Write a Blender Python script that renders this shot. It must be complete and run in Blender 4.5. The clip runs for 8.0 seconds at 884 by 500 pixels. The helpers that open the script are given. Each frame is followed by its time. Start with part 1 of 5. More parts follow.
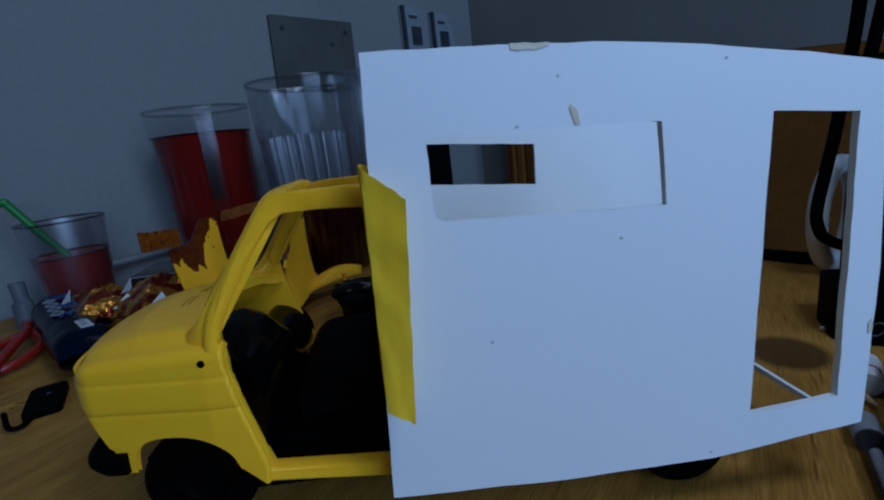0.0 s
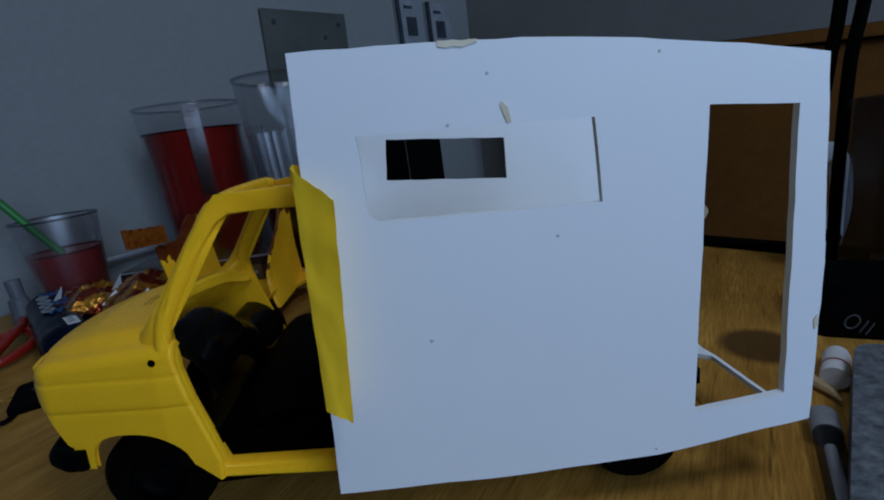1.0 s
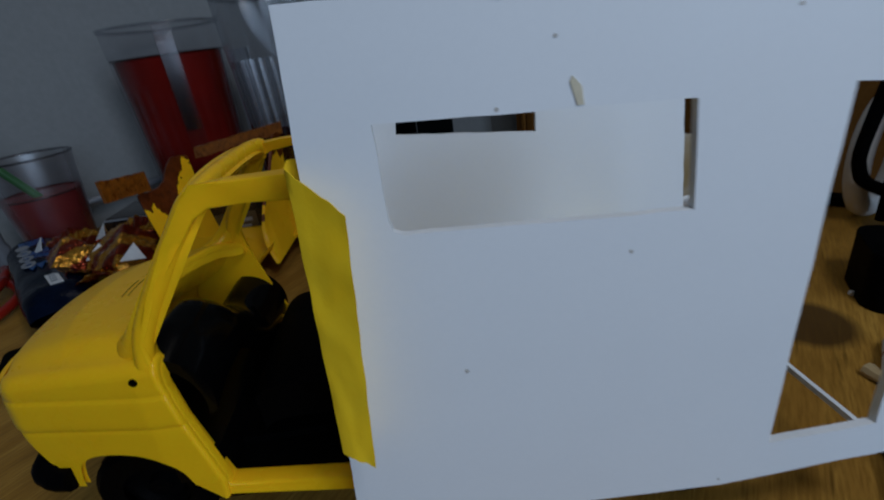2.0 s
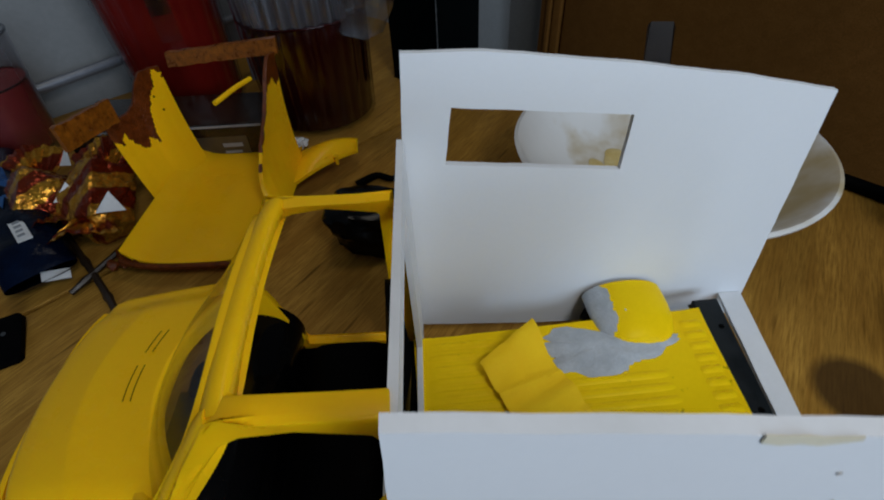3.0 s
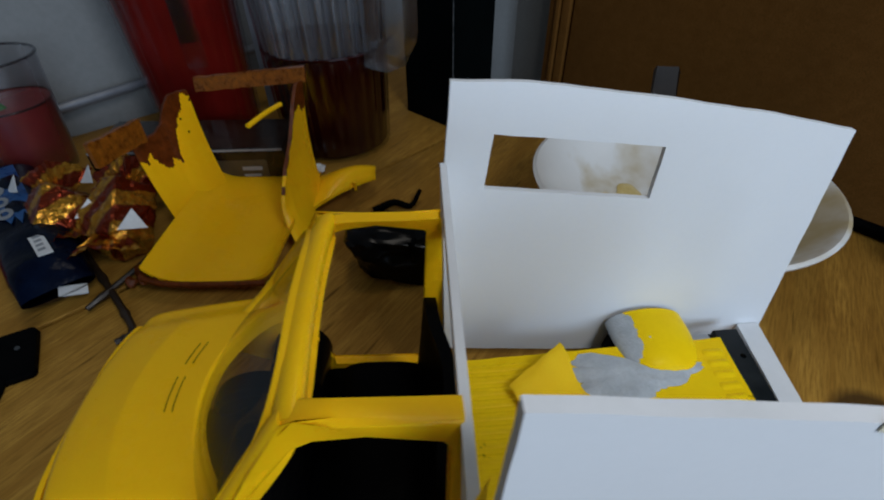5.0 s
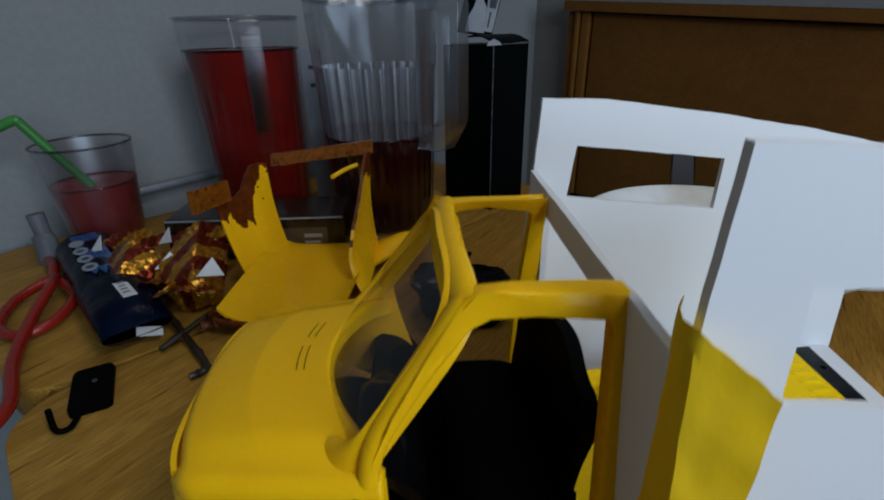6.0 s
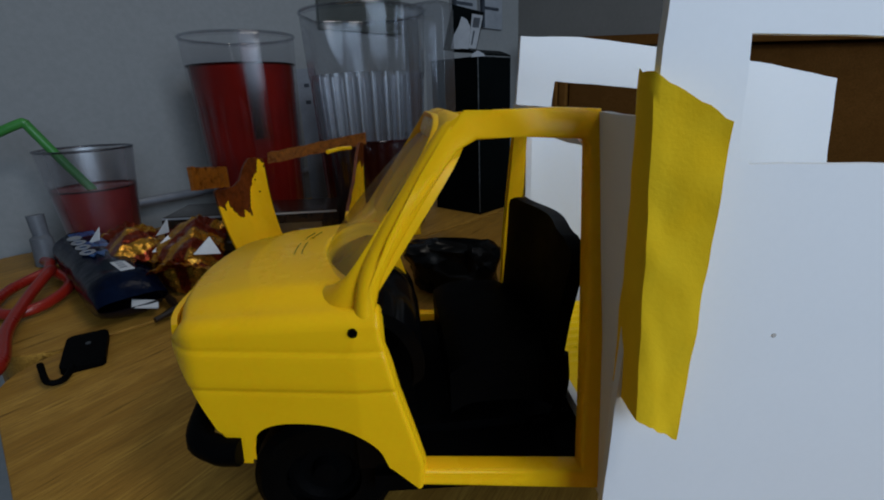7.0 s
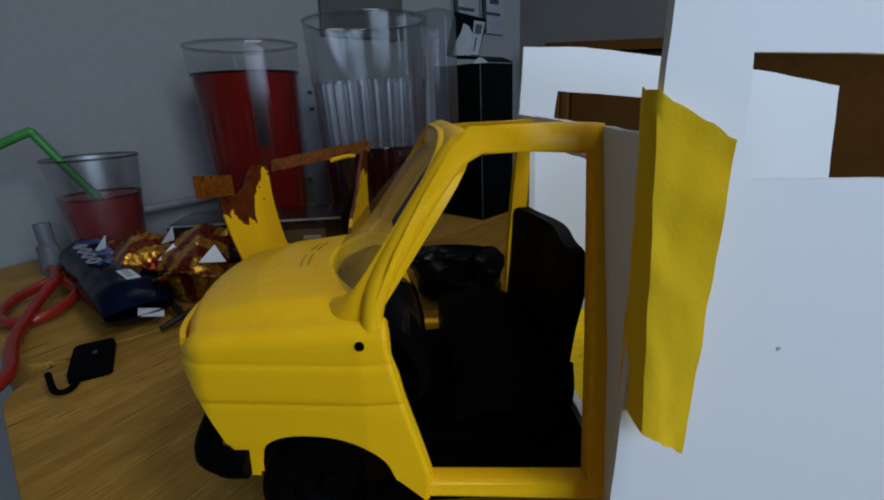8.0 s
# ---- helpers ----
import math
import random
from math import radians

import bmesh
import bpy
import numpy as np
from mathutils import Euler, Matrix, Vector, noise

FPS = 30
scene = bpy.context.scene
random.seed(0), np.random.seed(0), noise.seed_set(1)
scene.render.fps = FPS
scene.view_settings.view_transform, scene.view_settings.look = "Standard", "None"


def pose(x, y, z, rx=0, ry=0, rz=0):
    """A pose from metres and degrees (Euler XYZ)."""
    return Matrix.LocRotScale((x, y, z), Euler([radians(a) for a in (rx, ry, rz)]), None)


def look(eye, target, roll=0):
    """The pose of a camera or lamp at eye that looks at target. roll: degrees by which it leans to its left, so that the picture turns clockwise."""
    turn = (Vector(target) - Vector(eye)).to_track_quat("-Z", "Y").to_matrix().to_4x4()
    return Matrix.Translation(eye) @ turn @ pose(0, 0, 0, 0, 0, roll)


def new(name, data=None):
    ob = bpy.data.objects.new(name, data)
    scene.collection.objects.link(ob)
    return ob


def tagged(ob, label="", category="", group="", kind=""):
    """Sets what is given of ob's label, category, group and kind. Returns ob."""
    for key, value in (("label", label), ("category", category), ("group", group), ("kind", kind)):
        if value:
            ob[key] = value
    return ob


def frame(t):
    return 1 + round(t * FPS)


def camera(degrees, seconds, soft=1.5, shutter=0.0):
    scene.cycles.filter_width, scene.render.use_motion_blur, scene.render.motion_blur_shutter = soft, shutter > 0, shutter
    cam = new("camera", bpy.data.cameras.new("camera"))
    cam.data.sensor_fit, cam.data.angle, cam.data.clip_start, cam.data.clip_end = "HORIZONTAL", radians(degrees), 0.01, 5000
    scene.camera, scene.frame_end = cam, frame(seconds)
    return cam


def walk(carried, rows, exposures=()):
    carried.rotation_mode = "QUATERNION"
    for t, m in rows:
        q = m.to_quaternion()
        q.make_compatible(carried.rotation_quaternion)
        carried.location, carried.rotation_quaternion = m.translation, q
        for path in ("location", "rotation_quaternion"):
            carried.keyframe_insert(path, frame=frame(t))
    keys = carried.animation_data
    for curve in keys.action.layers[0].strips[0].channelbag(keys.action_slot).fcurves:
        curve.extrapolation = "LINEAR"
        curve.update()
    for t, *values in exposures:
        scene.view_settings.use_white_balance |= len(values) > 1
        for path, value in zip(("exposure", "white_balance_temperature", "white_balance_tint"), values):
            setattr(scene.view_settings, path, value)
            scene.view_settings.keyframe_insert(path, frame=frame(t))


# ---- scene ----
# Camera: hand-held walk round a model on a table. Rows: seconds, x, y, z (m), yaw, pitch, roll (degrees).
cam = camera(86.19, 8.0, soft=1.9, shutter=0.4)
ROWS = [
    (0, 0.0069, -0.1213, 0.1264, -4.42, -14.24, -6.82),
    (0.5, 0.0189, -0.1227, 0.1328, -3.84, -15.12, -7.60),
    (0.6, 0.0212, -0.1229, 0.1293, -3.56, -14.76, -7.64),
    (1, 0.0275, -0.1226, 0.1262, -3.03, -15.23, -7.78),
    (1.2, 0.0314, -0.1241, 0.1258, -2.39, -14.55, -7.90),
    (2.3, 0.0153, -0.0612, 0.1592, -1.60, -33.01, -8.19),
    (2.5, 0.0111, -0.0422, 0.1756, -2.18, -38.30, -5.68),
    (2.7, 0.0108, -0.0255, 0.1850, -1.24, -40.70, -6.05),
    (3, 0.0082, -0.0130, 0.1925, -2.46, -44.03, -3.37),
    (3.3, 0.0093, -0.0108, 0.1949, -2.03, -43.94, -2.65),
    (4, 0.0113, -0.0104, 0.1971, -2.11, -44.22, -1.95),
    (5.3, -0.0234, -0.0261, 0.1886, -4.52, -35.35, -0.46),
    (5.5, -0.0345, -0.0370, 0.1852, -4.41, -31.36, -0.35),
    (6, -0.0458, -0.0532, 0.1622, -3.84, -24.98, -1.18),
    (6.5, -0.0528, -0.0756, 0.1308, -5.14, -19.80, -1.15),
    (7, -0.0486, -0.0800, 0.1166, -4.91, -18.10, -2.33),
    (7.5, -0.0488, -0.0791, 0.1165, -4.53, -18.22, -2.59),
    (8, -0.0493, -0.0802, 0.1194, -4.62, -17.72, -2.66),
]


def stand(x, y, z, yaw, pitch, roll):
    """Pose from yaw (to the left of +y), pitch (up) and roll (leaning left)."""
    yw, pt = radians(yaw), radians(pitch)
    ahead = Vector((-math.sin(yw) * math.cos(pt), math.cos(yw) * math.cos(pt), math.sin(pt)))
    eye = Vector((x, y, z))
    return look(eye, eye + ahead, roll)


EXPOSURES = [(0.0, -0.88, 4500, 10), (1.2, -0.83, 5200, 10), (2.3, -0.85, 5750, 10), (2.6, -0.78, 5850, 10), (3.0, -0.34, 6050, 10), (4.0, -0.2, 6100, 10),
             (5.3, -0.22, 5950, 10), (6.0, -0.22, 5950, 10), (6.5, -0.28, 5950, 10), (8.0, -0.3, 5750, 10)]
walk(cam, [(t, stand(*r)) for t, *r in ROWS], EXPOSURES)

# ---- light ----
D = 0.1  # the plan below is in decimetres

world = bpy.data.worlds.new("room_air")
scene.world = world
world.use_nodes = True
world.node_tree.nodes["Background"].inputs["Color"].default_value = (0.55, 0.62, 0.75, 1)
world.node_tree.nodes["Background"].inputs["Strength"].default_value = 0.015


def area_lamp(name, eye, target, size, size_y, power, colour):
    data = bpy.data.lights.new(name, "AREA")
    data.shape, data.size, data.size_y, data.energy, data.color = "RECTANGLE", size * D, size_y * D, power, colour
    ob = new(name, data)
    ob.matrix_basis = look(Vector(eye) * D, Vector(target) * D)
    return ob


area_lamp("ceiling_lamp", (0.6, 3.8, 12.5), (0.6, 2.2, 0.0), 2.4, 2.4, 1.15, (1.0, 0.88, 0.72))
# Cool frontal fill from behind the camera, added in an unseen wall opening.
area_lamp("front_fill", (10.9, -19.2, 6.8), (0.5, 1.0, 0.8), 15.0, 10.5, 34.0, (0.7, 0.85, 1.0))
# Unseen key lamp added above the near side, placed to suit the shadows.
area_lamp("key_lamp", (1.9, -1.75, 4.7), (0.7, 0.6, 0.3), 1.2, 1.2, 0.97, (0.98, 0.95, 0.9))


# ---- materials ----
class Nodes:
    """A node material, wired by short calls."""

    def __init__(self, name):
        self.mat = bpy.data.materials.new(name)
        self.mat.use_nodes = True
        self.tree = self.mat.node_tree
        self.shader = self.tree.nodes["Principled BSDF"]
        self.out = self.tree.nodes["Material Output"]

    def add(self, kind, **values):
        node = self.tree.nodes.new(kind)
        for key, value in values.items():
            node.inputs[key.replace("_", " ")].default_value = value
        return node

    def link(self, a, b):
        self.tree.links.new(a, b)

    def coords(self, scale=(1, 1, 1), turn=0.0):
        tex = self.add("ShaderNodeTexCoord")
        mapping = self.add("ShaderNodeMapping")
        mapping.inputs["Scale"].default_value = scale
        mapping.inputs["Rotation"].default_value = (0, 0, turn)
        self.link(tex.outputs["Object"], mapping.inputs["Vector"])
        return mapping.outputs["Vector"]

    def noise(self, vector, scale, detail=4.0, rough=0.6, warp=0.0):
        node = self.add("ShaderNodeTexNoise", Scale=scale, Detail=detail, Roughness=rough, Distortion=warp)
        self.link(vector, node.inputs["Vector"])
        return node.outputs["Fac"]

    def ramp(self, fac, stops):
        node = self.add("ShaderNodeValToRGB")
        band = node.color_ramp
        while len(band.elements) < len(stops):
            band.elements.new(0.5)
        for e, (at, colour) in zip(band.elements, stops):
            e.position, e.color = at, (*colour, 1)
        self.link(fac, node.inputs["Fac"])
        return node.outputs["Color"]

    def mix(self, fac, a, b):
        node = self.tree.nodes.new("ShaderNodeMix")
        node.data_type = "RGBA"
        for socket, value in ((node.inputs[0], fac), (node.inputs[6], a), (node.inputs[7], b)):
            if hasattr(value, "is_linked"):
                self.link(value, socket)
            elif isinstance(value, tuple):
                socket.default_value = (*value, 1)
            else:
                socket.default_value = value
        return node.outputs[2]

    def bump(self, height, strength, distance):
        node = self.add("ShaderNodeBump", Strength=strength, Distance=distance)
        self.link(height, node.inputs["Height"])
        self.link(node.outputs["Normal"], self.shader.inputs["Normal"])

    def set(self, **values):
        for key, value in values.items():
            socket = self.shader.inputs[key.replace("_", " ")]
            if hasattr(value, "is_linked"):
                self.link(value, socket)
            else:
                socket.default_value = value
        return self


def surface(name, low, high, rough=0.5, scale=60.0, fine=600.0, relief=0.15, depth=0.0004, metal=0.0, grain=0.4, specks=0.0, **more):
    """Paint, plastic, card: two scales of colour variation and a fine relief."""
    n = Nodes(name)
    vec = n.coords()
    big, small = n.noise(vec, scale, 5, 0.65), n.noise(vec, fine, 3, 0.6)
    colour = n.ramp(big, [(0.3, low), (0.7, high)])
    if specks:  # scuffs and ground-in dirt
        colour = n.mix(n.ramp(n.noise(vec, 150, 6, 0.7), [(0.29, (specks,) * 3), (0.34, (0, 0, 0))]), colour, tuple(c * 0.15 for c in low))
    speck = n.ramp(small, [(0.35, (0.82, 0.82, 0.82)), (0.65, (1, 1, 1))])
    mul = n.tree.nodes.new("ShaderNodeMix")
    mul.data_type, mul.blend_type = "RGBA", "MULTIPLY"
    mul.inputs[0].default_value = grain
    n.link(colour, mul.inputs[6])
    n.link(speck, mul.inputs[7])
    gloss = n.ramp(big, [(0.3, (rough * 0.8,) * 3), (0.7, (min(rough * 1.25, 1),) * 3)])
    n.set(Base_Color=mul.outputs[2], Roughness=gloss, Metallic=metal)
    n.set(**more)
    n.bump(small, relief, depth)
    return n.mat


def see_through(name, tint, rough=0.06, gloss=0.5, base=0.03):
    """Thin clear plastic or glass: tinted, with a reflection that grows towards the edges."""
    n = Nodes(name)
    clear = n.add("ShaderNodeBsdfTransparent", Color=(*tint, 1))
    shine = n.add("ShaderNodeBsdfGlossy", Color=(0.95, 0.97, 1.0, 1), Roughness=rough)
    fres = n.add("ShaderNodeLayerWeight", Blend=0.22)
    vec = n.coords()
    scratch = n.noise(vec, 300, 4, 0.7)
    b = n.add("ShaderNodeBump", Strength=0.25, Distance=0.0004)
    n.link(scratch, b.inputs["Height"])
    n.link(b.outputs["Normal"], shine.inputs["Normal"])
    m = n.add("ShaderNodeMath")
    m.inputs[1].default_value = gloss
    m.operation = "MULTIPLY_ADD"
    m.inputs[2].default_value = base
    n.link(fres.outputs["Facing"], m.inputs[0])
    mix = n.add("ShaderNodeMixShader")
    n.link(m.outputs[0], mix.inputs[0])
    n.link(clear.outputs[0], mix.inputs[1])
    n.link(shine.outputs[0], mix.inputs[2])
    n.link(mix.outputs[0], n.out.inputs["Surface"])
    return n.mat


def liquid(name, colour, clear=0.35, body=1.0):
    """Deep-coloured drink."""
    n = Nodes(name)
    vec = n.coords()
    cloud = n.noise(vec, 25, 4, 0.6)
    dark = tuple(c * 0.55 for c in colour)
    n.set(Base_Color=n.ramp(cloud, [(0.3, dark), (0.7, colour)]), Roughness=0.12)
    n.set(Transmission_Weight=clear, IOR=1.33, Specular_IOR_Level=0.25, Alpha=body)
    return n.mat


def pine(name, turn, light, dark, rough=0.42, ring=None, crack=0.9):
    """Pine board with grain, streaks and small knots, its fibres along the turned x axis."""
    n = Nodes(name)
    vec = n.coords((1, 1, 1), -turn)
    stretch = n.add("ShaderNodeMapping")
    stretch.inputs["Scale"].default_value = (1.2, 16, 16)
    n.link(vec, stretch.inputs["Vector"])
    s = stretch.outputs["Vector"]
    bands = n.noise(s, 6, 3, 0.5, 0.6)
    fibre = n.noise(s, 55, 4, 0.7)
    thin = n.add("ShaderNodeMapping")
    thin.inputs["Scale"].default_value = (5, 70, 70)
    n.link(vec, thin.inputs["Vector"])
    cracks = n.noise(thin.outputs["Vector"], 3.2, 2, 0.5)
    stain = n.noise(n.coords(), 14, 4, 0.65)
    base = n.ramp(bands, [(0.32, dark), (0.5, tuple((a + b) / 2 for a, b in zip(dark, light))), (0.68, light)])
    base = n.mix(n.ramp(fibre, [(0.38, (0.85, 0.85, 0.85)), (0.6, (0, 0, 0))]), base, tuple(c * 0.7 for c in dark))
    base = n.mix(n.ramp(cracks, [(0.29, (crack,) * 3), (0.36, (0, 0, 0))]), base, tuple(c * 0.35 for c in dark))
    base = n.mix(n.ramp(stain, [(0.3, (0.35, 0.35, 0.35)), (0.6, (0, 0, 0))]), base, tuple(c * 0.6 for c in dark))
    if ring:  # a dark round spot with a soft edge
        spot = n.add("ShaderNodeMapping")
        spot.inputs["Location"].default_value = (-ring[0] / ring[2], -ring[1] / ring[2], 0)
        spot.inputs["Scale"].default_value = (1 / ring[2], 1 / ring[2], 0)
        n.link(n.coords(), spot.inputs["Vector"])
        far = n.add("ShaderNodeVectorMath")
        far.operation = "LENGTH"
        n.link(spot.outputs["Vector"], far.inputs[0])
        base = n.mix(n.ramp(far.outputs["Value"], [(0.72, (0.86, 0.86, 0.86)), (1.0, (0, 0, 0))]), base, (0.05, 0.026, 0.01))
    n.set(Base_Color=base, Roughness=n.ramp(fibre, [(0.3, (rough * 0.8,) * 3), (0.7, (rough * 1.3,) * 3)]))
    n.set(Specular_IOR_Level=0.09)
    n.bump(fibre, 0.2, 0.0004)
    return n.mat


def foil(name):
    """Crinkled gold foil with printed red-brown stripes."""
    n = Nodes(name)
    vec = n.coords((1, 1, 1), 0.6)
    wave = n.add("ShaderNodeTexWave", Scale=20.0, Distortion=0.08, Detail=1.0)
    n.link(vec, wave.inputs["Vector"])
    crease = n.noise(vec, 260, 4, 0.65)
    tint = n.mix(n.ramp(crease, [(0.3, (0, 0, 0)), (0.7, (1, 1, 1))]), (0.3, 0.11, 0.008), (0.7, 0.36, 0.03))
    colour = n.mix(n.ramp(wave.outputs["Fac"], [(0.46, (0, 0, 0)), (0.54, (1, 1, 1))]), tint, (0.2, 0.025, 0.006))
    n.set(Base_Color=colour, Metallic=0.75, Roughness=0.16)
    n.bump(crease, 0.45, 0.0012)
    return n.mat


def blotched(name, clean, stain, spots):
    """Glazed ceramic with thin smears of sauce and wide patches of shade, each (x, y, radius) in metres."""
    n = Nodes(name)
    colour = n.ramp(n.noise(n.coords(), 20, 4, 0.6), [(0.3, tuple(c * 0.94 for c in clean)), (0.7, clean)])
    ragged = n.noise(n.coords(), 34, 3, 0.5)
    for x, y, r in spots:
        spot = n.add("ShaderNodeMapping")
        spot.inputs["Location"].default_value = (-0.5 * x / r, -0.5 * y / r, 0)
        spot.inputs["Scale"].default_value = (0.5 / r, 0.5 / r, 0)
        n.link(n.coords(), spot.inputs["Vector"])
        far = n.add("ShaderNodeVectorMath")
        far.operation = "LENGTH"
        n.link(spot.outputs["Vector"], far.inputs[0])
        edge = n.add("ShaderNodeMath")
        edge.operation = "ADD"
        n.link(far.outputs["Value"], edge.inputs[0])
        n.link(ragged, edge.inputs[1])
        colour = n.mix(n.ramp(edge.outputs[0], [(0.55, (0.6, 0.6, 0.6)), (0.9, (0, 0, 0))]), colour, stain)
    n.set(Base_Color=colour, Roughness=0.3)
    return n.mat


TABLE_TURN = radians(40.0)
GRAIN_TURN = radians(53.0)
YELLOW = surface("yellow_plastic", (0.97, 0.505, 0.0), (0.99, 0.54, 0.0), 0.28, 30, 900, 0.05, 0.0002, grain=0.1, Specular_IOR_Level=0.17, Subsurface_Weight=0.25, Subsurface_Radius=(0.004, 0.0022, 0.0004), Subsurface_Scale=1.0)
YELLOW_FLOOR = surface("yellow_painted_plate", (0.88, 0.58, 0.0), (0.94, 0.64, 0.0), 0.3, 50, 700, 0.08, 0.0002, grain=0.12, specks=0.75, Specular_IOR_Level=0.04)
TAPE = surface("yellow_masking_tape", (0.98, 0.61, 0.008), (1.0, 0.67, 0.016), 0.6, 70, 1200, 0.2, 0.0003, grain=0.1, Specular_IOR_Level=0.06)
CARD = surface("white_styrene_card", (0.77, 0.79, 0.82), (0.8, 0.815, 0.84), 0.6, 12, 700, 0.06, 0.0002, grain=0.06)
CARD_EDGE = surface("grubby_card_edge", (0.72, 0.73, 0.74), (0.78, 0.79, 0.81), 0.7, 60, 900, 0.06, 0.0002, grain=0.1)
BLACK = surface("black_plastic", (0.0012, 0.0012, 0.0014), (0.0025, 0.0025, 0.0027), 0.5, 40, 900, 0.2, 0.0003, Specular_IOR_Level=0.02)
BLACK_GLOSS = surface("glossy_black_plastic", (0.0012, 0.0012, 0.0014), (0.0025, 0.0025, 0.0027), 0.22, 40, 900, 0.1, 0.0003, Specular_IOR_Level=0.14)
DASH_GLOSS = surface("shiny_black_dash_plastic", (0.0012, 0.0012, 0.0014), (0.0025, 0.0025, 0.0027), 0.14, 40, 900, 0.05, 0.0002, Specular_IOR_Level=0.08)
RUBBER = surface("tyre_rubber", (0.001, 0.001, 0.001), (0.002, 0.002, 0.002), 0.5, 60, 900, 0.4, 0.0004, Specular_IOR_Level=0.03)
CHASSIS = surface("black_painted_chassis", (0.004, 0.006, 0.007), (0.012, 0.015, 0.017), 0.5, 90, 900, 0.3, 0.0003, Specular_IOR_Level=0.2)
GREY_FILLER = surface("grey_body_filler", (0.38, 0.41, 0.44), (0.52, 0.555, 0.59), 0.75, 120, 900, 0.6, 0.0006)
RUST = surface("brown_scorched_plastic", (0.055, 0.011, 0.001), (0.165, 0.034, 0.002), 0.35, 220, 700, 0.6, 0.0008, Specular_IOR_Level=0.25)
ORANGE = surface("amber_glue_strip", (0.09, 0.022, 0.002), (0.34, 0.105, 0.006), 0.3, 260, 700, 0.5, 0.0006)
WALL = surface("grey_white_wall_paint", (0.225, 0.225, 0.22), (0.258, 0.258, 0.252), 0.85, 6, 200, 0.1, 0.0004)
# Wall paint darkened to put the side wall's shade into its colour.
WALL_SHADED = surface("shaded_side_wall_paint", (0.16, 0.157, 0.147), (0.2, 0.196, 0.185), 0.85, 6, 200, 0.1, 0.0004)
WOOD_DARK = pine("brown_veneer", 0.0, (0.21, 0.092, 0.02), (0.175, 0.073, 0.014), 0.5, None, 0.0)
TABLE_WOOD = pine("worn_pine", GRAIN_TURN, (0.54, 0.3, 0.053), (0.36, 0.18, 0.028), 0.42, (0.187, 0.0755, 0.0205))
CHROME = surface("brushed_steel", (0.2, 0.21, 0.235), (0.26, 0.27, 0.3), 0.35, 60, 900, 0.1, 0.0002, 0.4)
JUG_CLEAR = see_through("clear_jug_plastic", (0.82, 0.825, 0.84), 0.12, 0.5, 0.025)
JUG_FULL = see_through("clear_full_jug_plastic", (0.9, 0.9, 0.91), 0.2, 0.3, 0.01)
HANDLE_CLEAR = see_through("clear_handle_plastic", (0.8, 0.81, 0.83), 0.24, 0.8, 0.11)
HANDLE_DEEP = see_through("clear_handle_before_drink", (0.93, 0.9, 0.9), 0.22, 0.3, 0.012)
GLASS_CLEAR = see_through("clear_tumbler", (0.8, 0.79, 0.8), 0.35, 0.45, 0.12)
RIM_CLEAR = see_through("thick_clear_rim", (0.55, 0.55, 0.57), 0.2, 0.5, 0.04)
FLUTE_FROST = see_through("frosted_flute_plastic", (0.78, 0.78, 0.8), 0.4, 0.55, 0.2)
TUB_CLEAR = see_through("dusky_tub_plastic", (0.6, 0.6, 0.62), 0.3, 0.12, 0.01)
PANE = see_through("scratched_windscreen", (0.74, 0.72, 0.66), 0.2, 0.26, 0.012)
JUICE = liquid("red_squash", (0.21, 0.01, 0.006), 0.0)
JUICE_DEEP = liquid("dark_red_squash", (0.03, 0.002, 0.0016), 0.0)
JUICE_PALE = liquid("pink_squash", (0.36, 0.03, 0.026), 0.0, 0.97)
STRAW = surface("green_straw_plastic", (0.035, 0.17, 0.03), (0.06, 0.24, 0.04), 0.35)
BOX_BLACK = surface("black_carton", (0.0012, 0.002, 0.0022), (0.002, 0.0035, 0.0038), 0.4, 20, 500, 0.2, 0.0004, Specular_IOR_Level=0.03)
BOX_EDGE = surface("scuffed_carton_edge", (0.01, 0.012, 0.014), (0.12, 0.13, 0.135), 0.6, 300, 900, 0.3, 0.0003)
CERAMIC = surface("white_glazed_ceramic", (0.74, 0.73, 0.7), (0.8, 0.79, 0.77), 0.35, 20, 300, 0.02, 0.0001, grain=0.05)
# Last two wide spots put the bowl's inside shade into the glaze colour.
BOWL_GLAZE = blotched("sauce_and_shade_ceramic", (0.8, 0.79, 0.77), (0.42, 0.29, 0.07), ((0.13, 0.234, 0.034), (0.154, 0.226, 0.03), (0.184, 0.202, 0.026), (0.205, 0.222, 0.12), (0.2, 0.185, 0.09)))
FOOD = surface("yellow_sauce", (0.6, 0.42, 0.12), (0.72, 0.6, 0.3), 0.3, 60, 400, 0.4, 0.001)
BLUE_WRAP = surface("dark_blue_wrapper", (0.001, 0.0015, 0.006), (0.002, 0.006, 0.02), 0.2, 70, 150, 0.4, 0.0014, grain=0.2, Specular_IOR_Level=0.07)
CYAN_PRINT = surface("blue_print", (0.006, 0.04, 0.15), (0.02, 0.11, 0.32), 0.28, 90)
WHITE_PRINT = surface("white_print", (0.66, 0.66, 0.66), (0.78, 0.78, 0.78), 0.5)
DARK_PRINT = surface("dark_print", (0.02, 0.025, 0.035), (0.05, 0.06, 0.075), 0.5)
GREY_PRINT = surface("grey_print", (0.22, 0.23, 0.25), (0.3, 0.31, 0.33), 0.6)
LABEL_BROWN = surface("dull_brown_print", (0.05, 0.038, 0.022), (0.09, 0.068, 0.04), 0.4, 90, 400)
TRAY = surface("dark_brown_glossy_card", (0.006, 0.004, 0.003), (0.035, 0.02, 0.012), 0.15, 90, 400, 0.3, 0.0006, Specular_IOR_Level=0.4)
